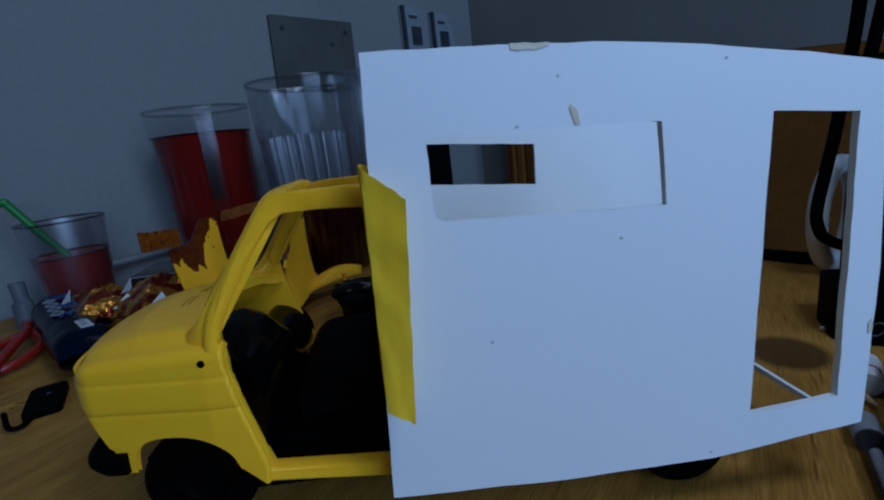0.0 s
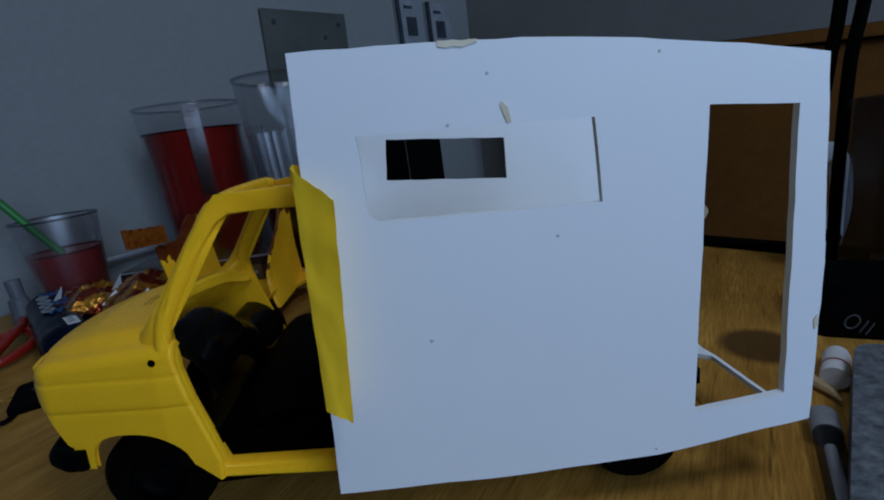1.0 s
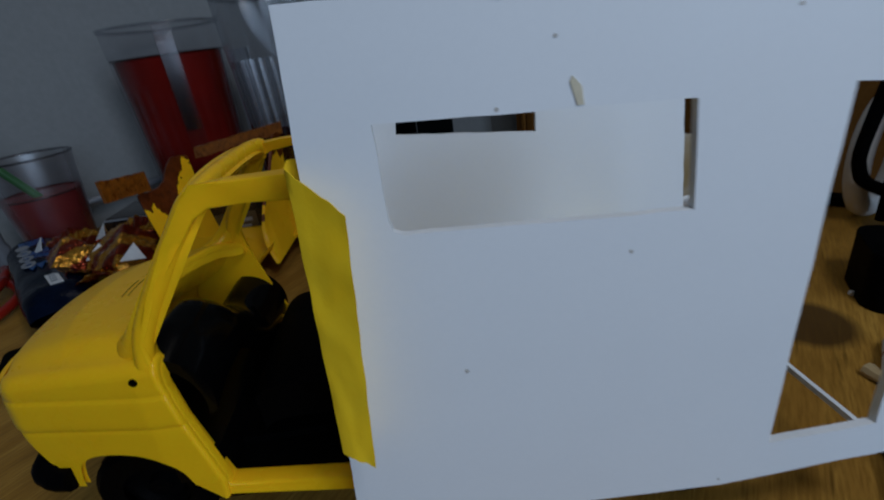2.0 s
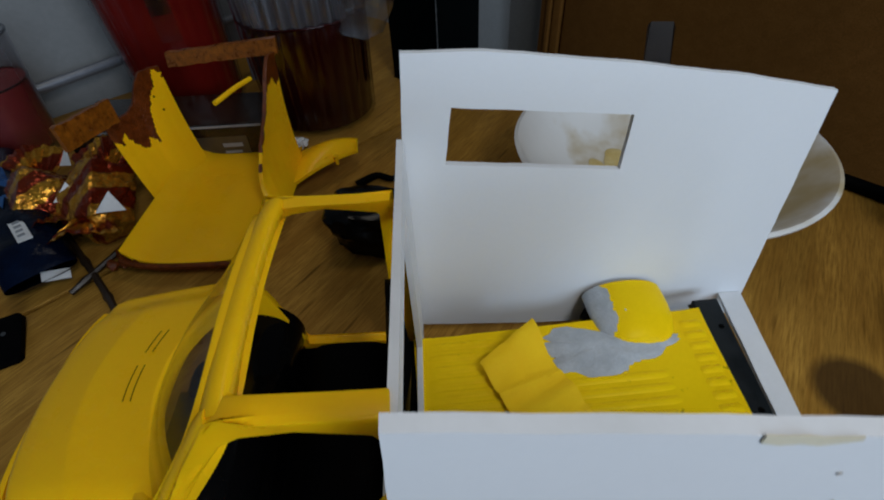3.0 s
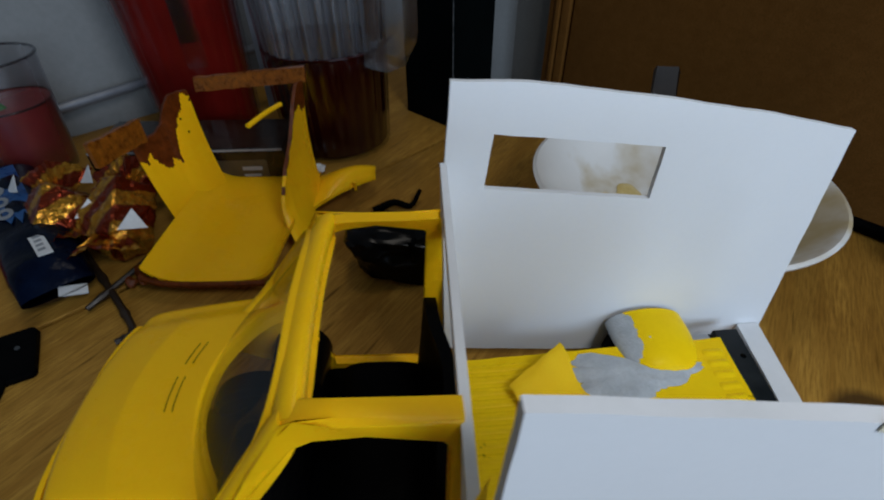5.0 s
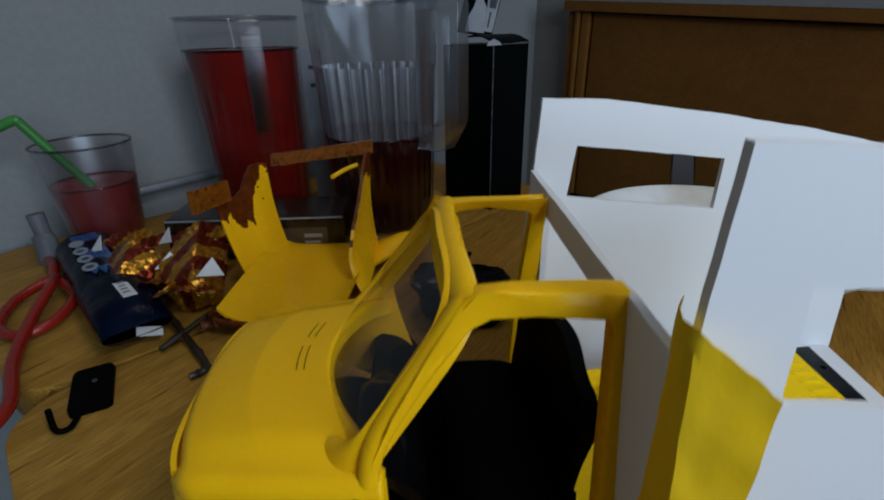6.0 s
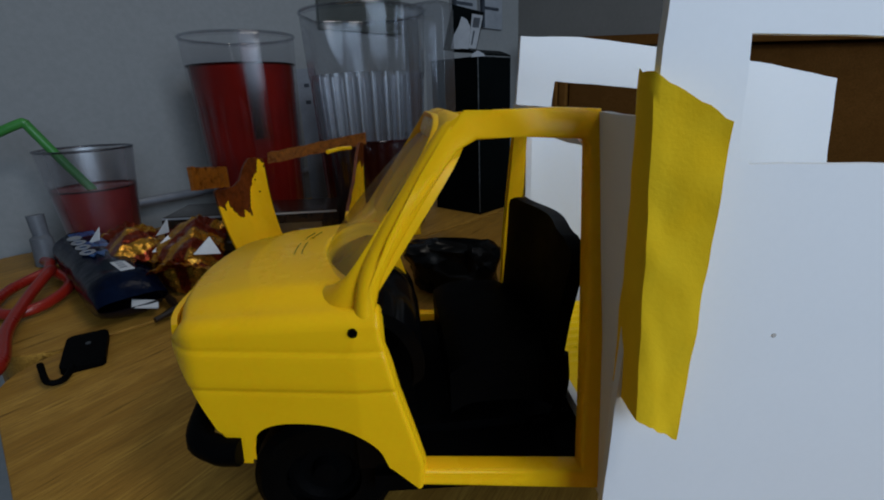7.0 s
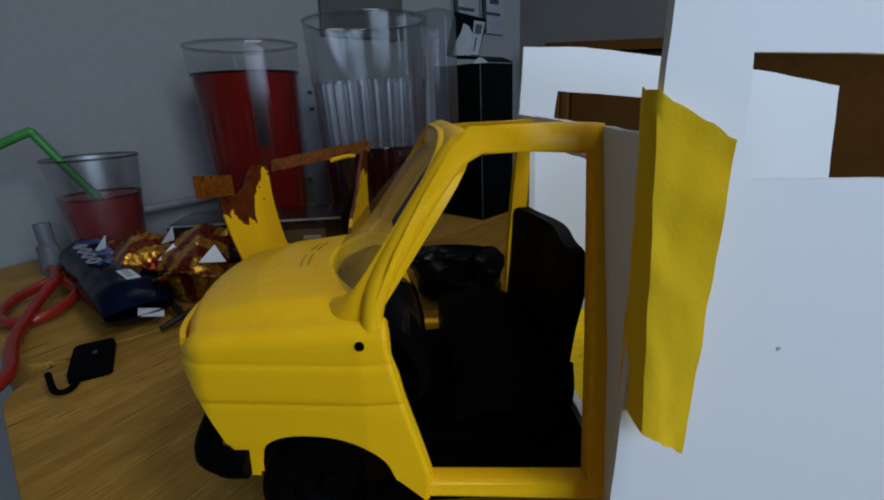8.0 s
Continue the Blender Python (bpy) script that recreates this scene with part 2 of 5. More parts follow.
FOIL = foil("striped_gold_foil")
RED_CABLE = surface("red_cable_sheath", (0.22, 0.01, 0.005), (0.3, 0.016, 0.007), 0.3)
GREY_PLASTIC = surface("grey_plug_plastic", (0.1, 0.104, 0.115), (0.15, 0.154, 0.166), 0.5)
OLIVE = surface("grey_green_plate", (0.06, 0.062, 0.054), (0.085, 0.088, 0.076), 0.5, 15, 300, 0.2, 0.0003)
STONE = surface("mottled_grey_stone", (0.025, 0.027, 0.03), (0.15, 0.16, 0.17), 0.7, 230, 500, 0.6, 0.0008)
PALE_WOOD = surface("pale_stick_wood", (0.42, 0.3, 0.14), (0.55, 0.42, 0.22), 0.6)
PIN_MARK = surface("brown_glue_speck", (0.44, 0.41, 0.38), (0.56, 0.53, 0.49), 0.7)
FAINT_PRINT = surface("faint_grey_print", (0.035, 0.038, 0.042), (0.05, 0.054, 0.058), 0.6)
OLD_TAPE = surface("old_tan_tape", (0.6, 0.53, 0.38), (0.72, 0.66, 0.5), 0.7)
SPRUE = surface("dark_brown_sprue", (0.015, 0.009, 0.006), (0.03, 0.018, 0.01), 0.4)
FLOOR_MAT = surface("dark_carpet", (0.03, 0.028, 0.025), (0.06, 0.055, 0.05), 0.95, 60, 400, 0.8, 0.002)
CEIL_MAT = surface("white_ceiling_paint", (0.6, 0.6, 0.58), (0.68, 0.68, 0.66), 0.9, 6, 200, 0.2, 0.0008)
ICE = surface("ice_cubes", (0.6, 0.3, 0.28), (0.75, 0.4, 0.38), 0.1, 30, 300, 0.1, 0.0004, Transmission_Weight=0.6)


# ---- mesh helpers (decimetres) ----
VAN_PLAN = Matrix.Identity(4)
# The cab runs a little askew of the load bed: a slight shear about its door sill.
CAB_PLAN = Matrix(((1, 0, 0, 0), (-0.06, 1, 0, -0.024), (0, 0, 1, 0), (0, 0, 0, 1)))
# The cut body shell, from its own mould to its place on the table.
SHELL_PLAN = Matrix(((1.297, -0.08, 0, 0.046), (-0.163, 1.165, 0, -0.282), (0, 0, 1.16, 0.022), (0, 0, 0, 1)))
plan = [VAN_PLAN]


def thing(name, at, label, category, group="", kind=""):
    """A top-level Empty at a thing's base."""
    ob = new(name)
    ob.empty_display_size = 0.01
    ob.location = (plan[0] @ Vector(at)) * D
    return tagged(ob, label, category, group, kind)


def finish(name, bm, material, smooth=None, bevel=0.0, turned=True):
    """Turns a bmesh in decimetres into a linked mesh object in metres."""
    if bevel > 0:
        sharp = [e for e in bm.edges if len(e.link_faces) == 2 and e.calc_face_angle(0) > 0.5]
        bmesh.ops.bevel(bm, geom=sharp, offset=bevel, segments=3, profile=0.5, affect="EDGES", clamp_overlap=True)
    if turned:
        bm.transform(plan[0])
    bmesh.ops.recalc_face_normals(bm, faces=bm.faces)
    bmesh.ops.scale(bm, vec=(D, D, D), verts=bm.verts)
    me = bpy.data.meshes.new(name)
    bm.to_mesh(me)
    bm.free()
    for m in material if isinstance(material, (list, tuple)) else [material]:
        me.materials.append(m)
    if smooth is not None:
        me.shade_smooth()
        me.set_sharp_from_angle(angle=radians(smooth))
    return new(name, me)


def part(name, bm, material, parent, label="", smooth=40, bevel=0.0):
    ob = finish(name, bm, material, smooth, bevel)
    ob.parent = parent
    base, up = Matrix.Identity(4), parent
    while up is not None:
        base = Matrix.Translation(up.location) @ base
        up = up.parent if up.type == "EMPTY" else None
    ob.matrix_parent_inverse = base.inverted()
    return tagged(ob, label)


def lone(name, bm, material, label, category, group="", kind="", smooth=40, bevel=0.0):
    """A thing of one mesh, its origin at its base."""
    bm.transform(plan[0])
    low = min(v.co.z for v in bm.verts)
    mid = sum((v.co for v in bm.verts), Vector()) / len(bm.verts)
    at = Vector((mid.x, mid.y, low))
    bmesh.ops.translate(bm, vec=-at, verts=bm.verts)
    ob = finish(name, bm, material, smooth, bevel, False)
    ob.location = at * D
    return tagged(ob, label, category, group, kind)


def box(bm, x0, x1, y0, y1, z0, z1, m=None, index=0):
    vs = [bm.verts.new((x, y, z)) for x in (x0, x1) for y in (y0, y1) for z in (z0, z1)]
    if m is not None:
        for v in vs:
            v.co = m @ v.co
    for f in ((0, 1, 3, 2), (4, 6, 7, 5), (0, 4, 5, 1), (2, 3, 7, 6), (0, 2, 6, 4), (1, 5, 7, 3)):
        bm.faces.new([vs[i] for i in f]).material_index = index
    return vs


def plate(bm, outline, holes=(), thick=0.02, place=None, index=0, cuts=0.0, wobble=0.0):
    """A flat shape with holes, outline in (a, b), given thickness c and set by place(a, b, c)."""
    place = place or (lambda a, b, c: (a, c, b))
    rng = random.Random(len(outline) * 7 + int(thick * 1000))

    def loop(points):
        pts = []
        for p, q in zip(points, list(points[1:]) + [points[0]]):
            length = math.dist(p, q)
            steps = max(1, int(length / cuts)) if cuts else 1
            for k in range(steps):
                f = k / steps
                a, b = p[0] + (q[0] - p[0]) * f, p[1] + (q[1] - p[1]) * f
                if k and wobble:
                    a, b = a + rng.uniform(-wobble, wobble), b + rng.uniform(-wobble, wobble)
                pts.append((a, b))
        return pts

    loops = [loop(p) for p in (outline, *holes)]
    sides = []
    for c in (0.0, thick):
        edges, rows = [], []
        for pts in loops:
            vs = [bm.verts.new((a, b, c)) for a, b in pts]
            rows.append(vs)
            edges += [bm.edges.new((p, q)) for p, q in zip(vs, vs[1:] + vs[:1])]
        made = bmesh.ops.triangle_fill(bm, edges=edges, use_beauty=True, use_dissolve=False)
        for g in made["geom"]:
            if isinstance(g, bmesh.types.BMFace):
                g.material_index = index
        sides.append(rows)
    rim = []
    for low, high in zip(*sides):
        for i in range(len(low)):
            j = (i + 1) % len(low)
            rim.append(bm.faces.new((low[i], low[j], high[j], high[i])))
    for rows in sides:
        for vs in rows:
            for v in vs:
                v.co = Vector(place(*v.co))
    return rim


def tube(bm, points, radius, sides=10, index=0, closed=False):
    """A round bar along a line of points; radius may be a list."""
    pts = [Vector(p) for p in points]
    radii = radius if isinstance(radius, (list, tuple)) else [radius] * len(pts)
    rings, side = [], None
    for i, p in enumerate(pts):
        a, b = pts[i - 1] if i or closed else p, pts[(i + 1) % len(pts)] if i + 1 < len(pts) or closed else p
        way = (b - a).normalized()
        if side is None:
            side = way.orthogonal().normalized()
        side = (side - way * side.dot(way)).normalized()
        other = way.cross(side)
        rings.append([bm.verts.new(p + (side * math.cos(k * math.tau / sides) + other * math.sin(k * math.tau / sides)) * radii[i]) for k in range(sides)])
    pairs = list(zip(rings, rings[1:])) + ([(rings[-1], rings[0])] if closed else [])
    for low, high in pairs:
        for k in range(sides):
            j = (k + 1) % sides
            bm.faces.new((low[k], low[j], high[j], high[k])).material_index = index
    if not closed:
        bm.faces.new(rings[0][::-1]).material_index = index
        bm.faces.new(rings[-1]).material_index = index


def curve_points(points, steps=8):
    """A smooth line through points (Catmull-Rom)."""
    p = [Vector(q) for q in points]
    p = [2 * p[0] - p[1]] + p + [2 * p[-1] - p[-2]]
    out = []
    for i in range(1, len(p) - 2):
        for k in range(steps):
            t = k / steps
            out.append(0.5 * (2 * p[i] + (p[i + 1] - p[i - 1]) * t + (2 * p[i - 1] - 5 * p[i] + 4 * p[i + 1] - p[i + 2]) * t * t
                              + (3 * p[i] - p[i - 1] - 3 * p[i + 1] + p[i + 2]) * t ** 3))
    return out + [p[-2]]


def lathe(bm, profile, centre, segments=48, shape=None, index=0, cap=True):
    """Turns (radius, z) pairs round an upright axis; shape(angle, z) scales the radius."""
    rings = []
    for r, z in profile:
        ring = []
        for k in range(segments):
            a = k * math.tau / segments
            f = shape(a, z) if shape else 1.0
            ring.append(bm.verts.new((centre[0] + r * f * math.cos(a), centre[1] + r * f * math.sin(a), centre[2] + z)))
        rings.append(ring)
    for low, high in zip(rings, rings[1:]):
        for k in range(segments):
            j = (k + 1) % segments
            bm.faces.new((low[k], low[j], high[j], high[k])).material_index = index
    if cap:
        bm.faces.new(rings[0][::-1]).material_index = index
        bm.faces.new(rings[-1]).material_index = index


def sheet(bm, rows, thick=None, index=0):
    """A skin over a grid of points; with thick (a vector function or vector) it becomes a shell."""
    def skin(grid):
        vs = [[bm.verts.new(p) for p in row] for row in grid]
        for a, b in zip(vs, vs[1:]):
            for k in range(len(a) - 1):
                bm.faces.new((a[k], a[k + 1], b[k + 1], b[k])).material_index = index
        return vs

    top = skin(rows)
    if thick is None:
        return
    low = skin([[Vector(p) + Vector(thick) for p in row] for row in rows])
    rim_t = top[0] + [r[-1] for r in top[1:]] + top[-1][-2::-1] + [r[0] for r in top[-2:0:-1]]
    rim_l = low[0] + [r[-1] for r in low[1:]] + low[-1][-2::-1] + [r[0] for r in low[-2:0:-1]]
    for i in range(len(rim_t)):
        j = (i + 1) % len(rim_t)
        bm.faces.new((rim_t[i], rim_t[j], rim_l[j], rim_l[i])).material_index = index


def lerp(a, b, f):
    return a + (b - a) * f


def steps(points, x):
    """Straight-line interpolation through (x, value) pairs."""
    if x <= points[0][0]:
        return points[0][1]
    for (a, p), (b, q) in zip(points, points[1:]):
        if x <= b:
            return lerp(p, q, (x - a) / (b - a))
    return points[-1][1]


# ---- room ----
# The table stands in a room corner; the left wall runs along WALL_WAY, the side wall square to it.
CORNER = Vector((1.85, 8.39, 0))
WALL_WAY, SIDE_WAY = Vector((0.7623, 0.6472, 0)), Vector((0.6472, -0.7623, 0))
WALL_FOOT = CORNER - WALL_WAY * 7.56


def on_wall(s, out, z):
    """A place on the left wall: s along it, out into the room."""
    return WALL_FOOT + WALL_WAY * s + SIDE_WAY * out + Vector((0, 0, z))


def on_side(s, out, z):
    """A place on the side wall: s from the corner, out into the room."""
    return CORNER + SIDE_WAY * s - WALL_WAY * out + Vector((0, 0, z))


def wall_slab(name, spot, s0, s1, z0, z1, material, opening=None):
    bm = bmesh.new()
    outline = [(s0, z0), (s1, z0), (s1, z1), (s0, z1)]
    plate(bm, outline, [opening] if opening else (), 1.0, lambda a, b, c: spot(a, -c, b))
    return tagged(finish(name, bm, material), "plain painted room wall", "wall", kind="structure")


FLOOR_Z, CEIL_Z = -7.0, 17.6
wall_slab("wall_left", on_wall, -24, 7.56, FLOOR_Z, CEIL_Z, WALL)
wall_slab("wall_side", on_side, -1.0, 26, FLOOR_Z, CEIL_Z, WALL_SHADED)
wall_slab("wall_back", lambda s, out, z: CORNER + SIDE_WAY * s - WALL_WAY * (31.5 - out) + Vector((0, 0, z)),
          -1.0, 26, FLOOR_Z, CEIL_Z, WALL)
# Unseen wall, its opening made to let the frontal fill through.
wall_slab("wall_right", lambda s, out, z: CORNER + SIDE_WAY * (26 - out) - WALL_WAY * s + Vector((0, 0, z)), -1.0, 32.5, FLOOR_Z, CEIL_Z, WALL,
          [(3.4, 1.4), (18.6, 1.4), (18.6, 12.2), (3.4, 12.2)])


def room_slab(name, z0, z1, material, label):
    bm = bmesh.new()
    ends = [CORNER + SIDE_WAY * s - WALL_WAY * o for s, o in ((-1, -1), (27, -1), (27, 32.5), (-1, 32.5))]
    plate(bm, [(p.x, p.y) for p in ends], (), z1 - z0, lambda a, b, c: (a, b, z0 + c))
    return tagged(finish(name, bm, material), label, name, kind="structure")


room_slab("floor", FLOOR_Z - 1, FLOOR_Z, FLOOR_MAT, "dark carpeted room floor below the table")
room_slab("ceiling", CEIL_Z, CEIL_Z + 1, CEIL_MAT, "plain white painted ceiling")

# Brown veneered board against the side wall
headboard = thing("wooden_headboard", on_side(3, 0.2, FLOOR_Z), "brown wood-veneer headboard standing against the grey wall", "headboard")
bm = bmesh.new()
plate(bm, [(1.25, FLOOR_Z), (11.0, FLOOR_Z), (11.0, 1.14), (1.25, 1.82)], (), 0.25, lambda a, b, c: on_side(a, 0.06 + c, b))
part("panel", bm, WOOD_DARK, headboard, bevel=0.02)
bm = bmesh.new()
plate(bm, [(0.82, 1.86), (11.1, 1.145), (11.1, 1.28), (0.82, 2.0)], (), 0.42, lambda a, b, c: on_side(a, 0.03 + c, b))
part("top_rail", bm, WOOD_DARK, headboard, bevel=0.04)
for s0, s1, deep in ((0.86, 1.0, 0.3), (1.02, 1.07, 0.38), (1.1, 1.22, 0.33)):
    bm = bmesh.new()
    plate(bm, [(s0, FLOOR_Z), (s1, FLOOR_Z), (s1, 1.845), (s0, 1.845)], (), deep, lambda a, b, c: on_side(a, 0.04 + c, b))
    part("edge_strip", bm, WOOD_DARK, headboard, bevel=0.01)

# Blank metal plate on the left wall
plate_thing = thing("wall_plate", on_wall(4.1, 0.05, 2.0), "grey-green blank metal plate screwed to the wall", "plate")
bm = bmesh.new()
plate(bm, [(3.36, 2.0), (4.66, 2.0), (4.72, 2.95), (3.41, 2.95)], (), 0.06, lambda a, b, c: on_wall(a, 0.004 + c, b))
part("sheet", bm, OLIVE, plate_thing, bevel=0.01)
for s, z in ((3.56, 2.8), (4.58, 2.8), (4.32, 2.62)):
    bm = bmesh.new()
    tube(bm, [on_wall(s, 0.06, z), on_wall(s, 0.09, z)], 0.03, 8)
    part("screw", bm, DARK_PRINT, plate_thing)

# Two printed cards on the left wall
for s0, s1, z0, z1, sway in ((5.74, 6.34, 2.2, 3.27, 0.0), (6.42, 7.02, 2.2, 3.22, 0.0)):
    card = thing("wall_card", on_wall((s0 + s1) / 2, 0.05, z0), "pale printed card with a small dark picture, fixed to the wall", "card", "cards on the wall")
    bm = bmesh.new()
    plate(bm, [(s0, z0), (s1, z0), (s1, z1), (s0, z1)], (), 0.05, lambda a, b, c: on_wall(a, 0.004 + c, b))
    part("sheet", bm, GREY_PRINT, card, bevel=0.01)
    bm = bmesh.new()
    plate(bm, [(s0, z0), (s0 + 0.06, z0), (s0 + 0.06, z1), (s0, z1)], (), 0.05, lambda a, b, c: on_wall(a, 0.058 + c, b))
    part("edge", bm, DARK_PRINT, card)
    w = s1 - s0
    for a0, a1, b0, b1 in ((0.35, 0.72, 0.45, 0.72), (0.3, 0.6, 0.84, 0.88), (0.2, 0.8, 0.28, 0.32)):
        bm = bmesh.new()
        h = z1 - z0
        plate(bm, [(s0 + a0 * w, z0 + b0 * h), (s0 + a1 * w, z0 + b0 * h), (s0 + a1 * w, z0 + b1 * h), (s0 + a0 * w, z0 + b1 * h)], (), 0.01,
              lambda a, b, c: on_wall(a, 0.058 + c, b))
        part("print", bm, DARK_PRINT, card)

# Steel rail along the left wall
bm = bmesh.new()
tube(bm, [(-3.2, 3.745, 0.285), (-1.55, 5.49, 0.32)], 0.042, 14)
lone("steel_rail", bm, CHROME, "thin brushed steel rail running along the wall", "rail", kind="structure")

# ---- table: two pine leaves with a seam ----
U, N = Vector((math.cos(TABLE_TURN), math.sin(TABLE_TURN), 0)), Vector((-math.sin(TABLE_TURN), math.cos(TABLE_TURN), 0))


def on_table(a, b, z=0.0):
    return U * a + N * b + Vector((0, 0, z))


def rounded(x0, x1, y0, y1, r, corners=(1, 1, 1, 1), n=8):
    """Outline of a rectangle; corners (low-low, high-low, high-high, low-high) may be round."""
    out = []
    for (cx, cy, start), on in zip(((x0 + r, y0 + r, 180), (x1 - r, y0 + r, 270), (x1 - r, y1 - r, 0), (x0 + r, y1 - r, 90)), corners):
        if on:
            out += [(cx + r * math.cos(radians(start + 90 * k / n)), cy + r * math.sin(radians(start + 90 * k / n))) for k in range(n + 1)]
        else:
            out.append((cx + (-r if start in (180, 90) else r), cy + (-r if start in (180, 270) else r)))
    return out


table = thing("folding_table", on_table(1.8, 1.0, FLOOR_Z), "worn pine table with two leaves meeting at a seam", "table")
for name, outline in (("leaf", rounded(-1.03, 3.62, -2.2, 2.605, 0.3)), ("leaf", rounded(-1.0, 3.62, 2.64, 5.05, 0.3))):
    bm = bmesh.new()
    plate(bm, outline, (), 0.2, lambda a, b, c: on_table(a, b, c - 0.2))
    part(name, bm, TABLE_WOOD, table, bevel=0.03)
for a, b in ((-0.5, -1.6), (3.2, -1.6), (-0.5, 4.5), (3.2, 4.5)):
    bm = bmesh.new()
    m = Matrix.Translation(on_table(a, b))
    box(bm, -0.2, 0.2, -0.2, 0.2, FLOOR_Z, -0.205, m)
    part("leg", bm, TABLE_WOOD, table, bevel=0.03)

# ---- model van ----
plan[0] = VAN_PLAN
van = thing("model_van", (0.3, 0.63, 0.0), "yellow plastic model van with white card camper sides on the table", "model van")


def card_y(x, z):
    """The near card side leans in at the top and runs a little askew."""
    return -0.0771 * x + 0.0571 * z + 0.0015


def far_y(x, z):
    return -0.0179 * x + 0.0407 * z + 1.2123


def card_side(name, outline, holes, y_at, label, thick=0.022):
    bm = bmesh.new()
    rim = plate(bm, outline, holes, thick, lambda a, b, c: (a, y_at(a, b) + c, b), cuts=0.06, wobble=0.0018)
    for f in rim:
        f.material_index = 1
    return part(name, bm, (CARD, CARD_EDGE), van, label, smooth=30)


near_window = [(0.185, 1.018), (0.788, 0.995), (0.782, 1.219), (0.158, 1.25), (0.158, 1.05), (0.165, 1.027)]
doorway = [(1.018, 0.332), (1.281, 0.361), (1.311, 1.184), (1.079, 1.211)]
card_side("near_side_panel", [(-0.071, 0.198), (0.46, 0.19), (0.907, 0.204), (1.356, 0.267), (1.388, 0.75), (1.385, 1.301), (1.171, 1.349), (0.908, 1.396), (0.613, 1.436),
                              (0.252, 1.463), (0.018, 1.475)], [near_window, doorway], card_y, "white card side with window slot and doorway cut out")
far_window = [(0.17, 0.999), (0.796, 0.926), (0.802, 1.136), (0.197, 1.205)]
card_side("far_side_panel", [(-0.04, 0.159), (0.593, 0.1), (1.523, 0.062), (1.468, 1.171), (1.1, 1.25), (0.727, 1.313), (0.302, 1.373), (0.051, 1.384)],
          [far_window], far_y, "white card side with one window slot cut out")

# Front bulkhead card with a cut-out that takes the cab
bm = bmesh.new()
rim = plate(bm, [(0.05, 0.17), (1.215, 0.17), (1.235, 1.12), (0.085, 1.115)], [[(0.27, 0.3), (0.99, 0.3), (0.99, 1.03), (0.3, 1.03)]], 0.022,
            lambda a, b, c: (-0.03 + c + 0.035 * a, a, b), cuts=0.06, wobble=0.0018)
for f in rim:
    f.material_index = 1
part("bulkhead", bm, (CARD, CARD_EDGE), van, "white card bulkhead", smooth=30)

# Card sill across the rear
bm = bmesh.new()
plate(bm, [(1.385, 0.04), (1.4, 0.04), (1.395, 0.4), (1.385, 0.47), (1.5, 1.19), (1.4, 1.19), (1.3, 0.47), (1.38, 0.4)], (), 0.02, lambda a, b, c: (a, b, 0.195 + c), cuts=0.08, wobble=0.0015)
part("rear_sill", bm, CARD_EDGE, van, "white card strip", smooth=30)

# Chassis and wheels
bm = bmesh.new()
box(bm, -0.95, 1.15, 0.36, 0.92, 0.17, 0.25)
box(bm, -0.02, 1.24, 0.26, 1.02, 0.2, 0.262)
part("chassis", bm, BLACK, van, "black chassis", bevel=0.012)
bm = bmesh.new()
plate(bm, [(1.165, 0.35), (1.242, 0.35), (1.335, 1.12), (1.225, 1.12)], (), 0.04, lambda a, b, c: (a, b, 0.235 + c))
part("rear_crossmember", bm, CHASSIS, van, "black strip with pin holes", bevel=0.008)
for y in (0.6, 0.42, 0.97):
    bm = bmesh.new()
    x = 1.16 + 0.12 * y
    tube(bm, [(x, y, 0.273), (x, y, 0.2765)], 0.012, 10)
    part("pin_hole", bm, RUBBER, van)


def wheel(x, y, out, size):
    bm = bmesh.new()
    prof = [(0.1, -0.055), (0.165, -0.06), (0.186, -0.04), (0.19, 0.0), (0.186, 0.04), (0.165, 0.06), (0.1, 0.055)]
    lathe(bm, prof, (0, 0, 0), 40, cap=False)
    bmesh.ops.rotate(bm, matrix=Matrix.Rotation(radians(90), 3, "X"), verts=bm.verts)
    bmesh.ops.scale(bm, vec=(size, 1, size), verts=bm.verts)
    bmesh.ops.translate(bm, vec=(x, y, 0.19 * size), verts=bm.verts)
    tyre = part("wheel", bm, RUBBER, van, "black rubber tyre on a dark rim")
    bm = bmesh.new()
    lathe(bm, [(0.1, -0.03), (0.1, 0.03), (0.085, 0.032), (0.07, 0.012), (0.04, 0.01), (0.03, 0.035), (0.012, 0.038)], (0, 0, 0), 32)
    bmesh.ops.rotate(bm, matrix=Matrix.Rotation(radians(90 if out < 0 else -90), 3, "X"), verts=bm.verts)
    bmesh.ops.scale(bm, vec=(size, 1, size), verts=bm.verts)
    bmesh.ops.translate(bm, vec=(x, y, 0.19 * size), verts=bm.verts)
    part("rim", bm, BLACK, tyre, "black rim")


for x, y, size in ((-0.74, 0.31, 1.0), (0.91, 0.13, 0.84)):
    wheel(x, y, -1, size)
    wheel(x, 2 * 0.63 - y, 1, size)

# ---- cab shell ----
plan[0] = CAB_PLAN
MID = 0.655
SEAT_MID = 0.638
SIDE = [(0.2, 0.16), (0.3, 0.165), (0.5, 0.185), (0.66, 0.207), (0.85, 0.255), (1.1, 0.305)]  # height, near side


def half(y):
    """Mirrors a near-side y to the far side."""
    return 2 * MID - y


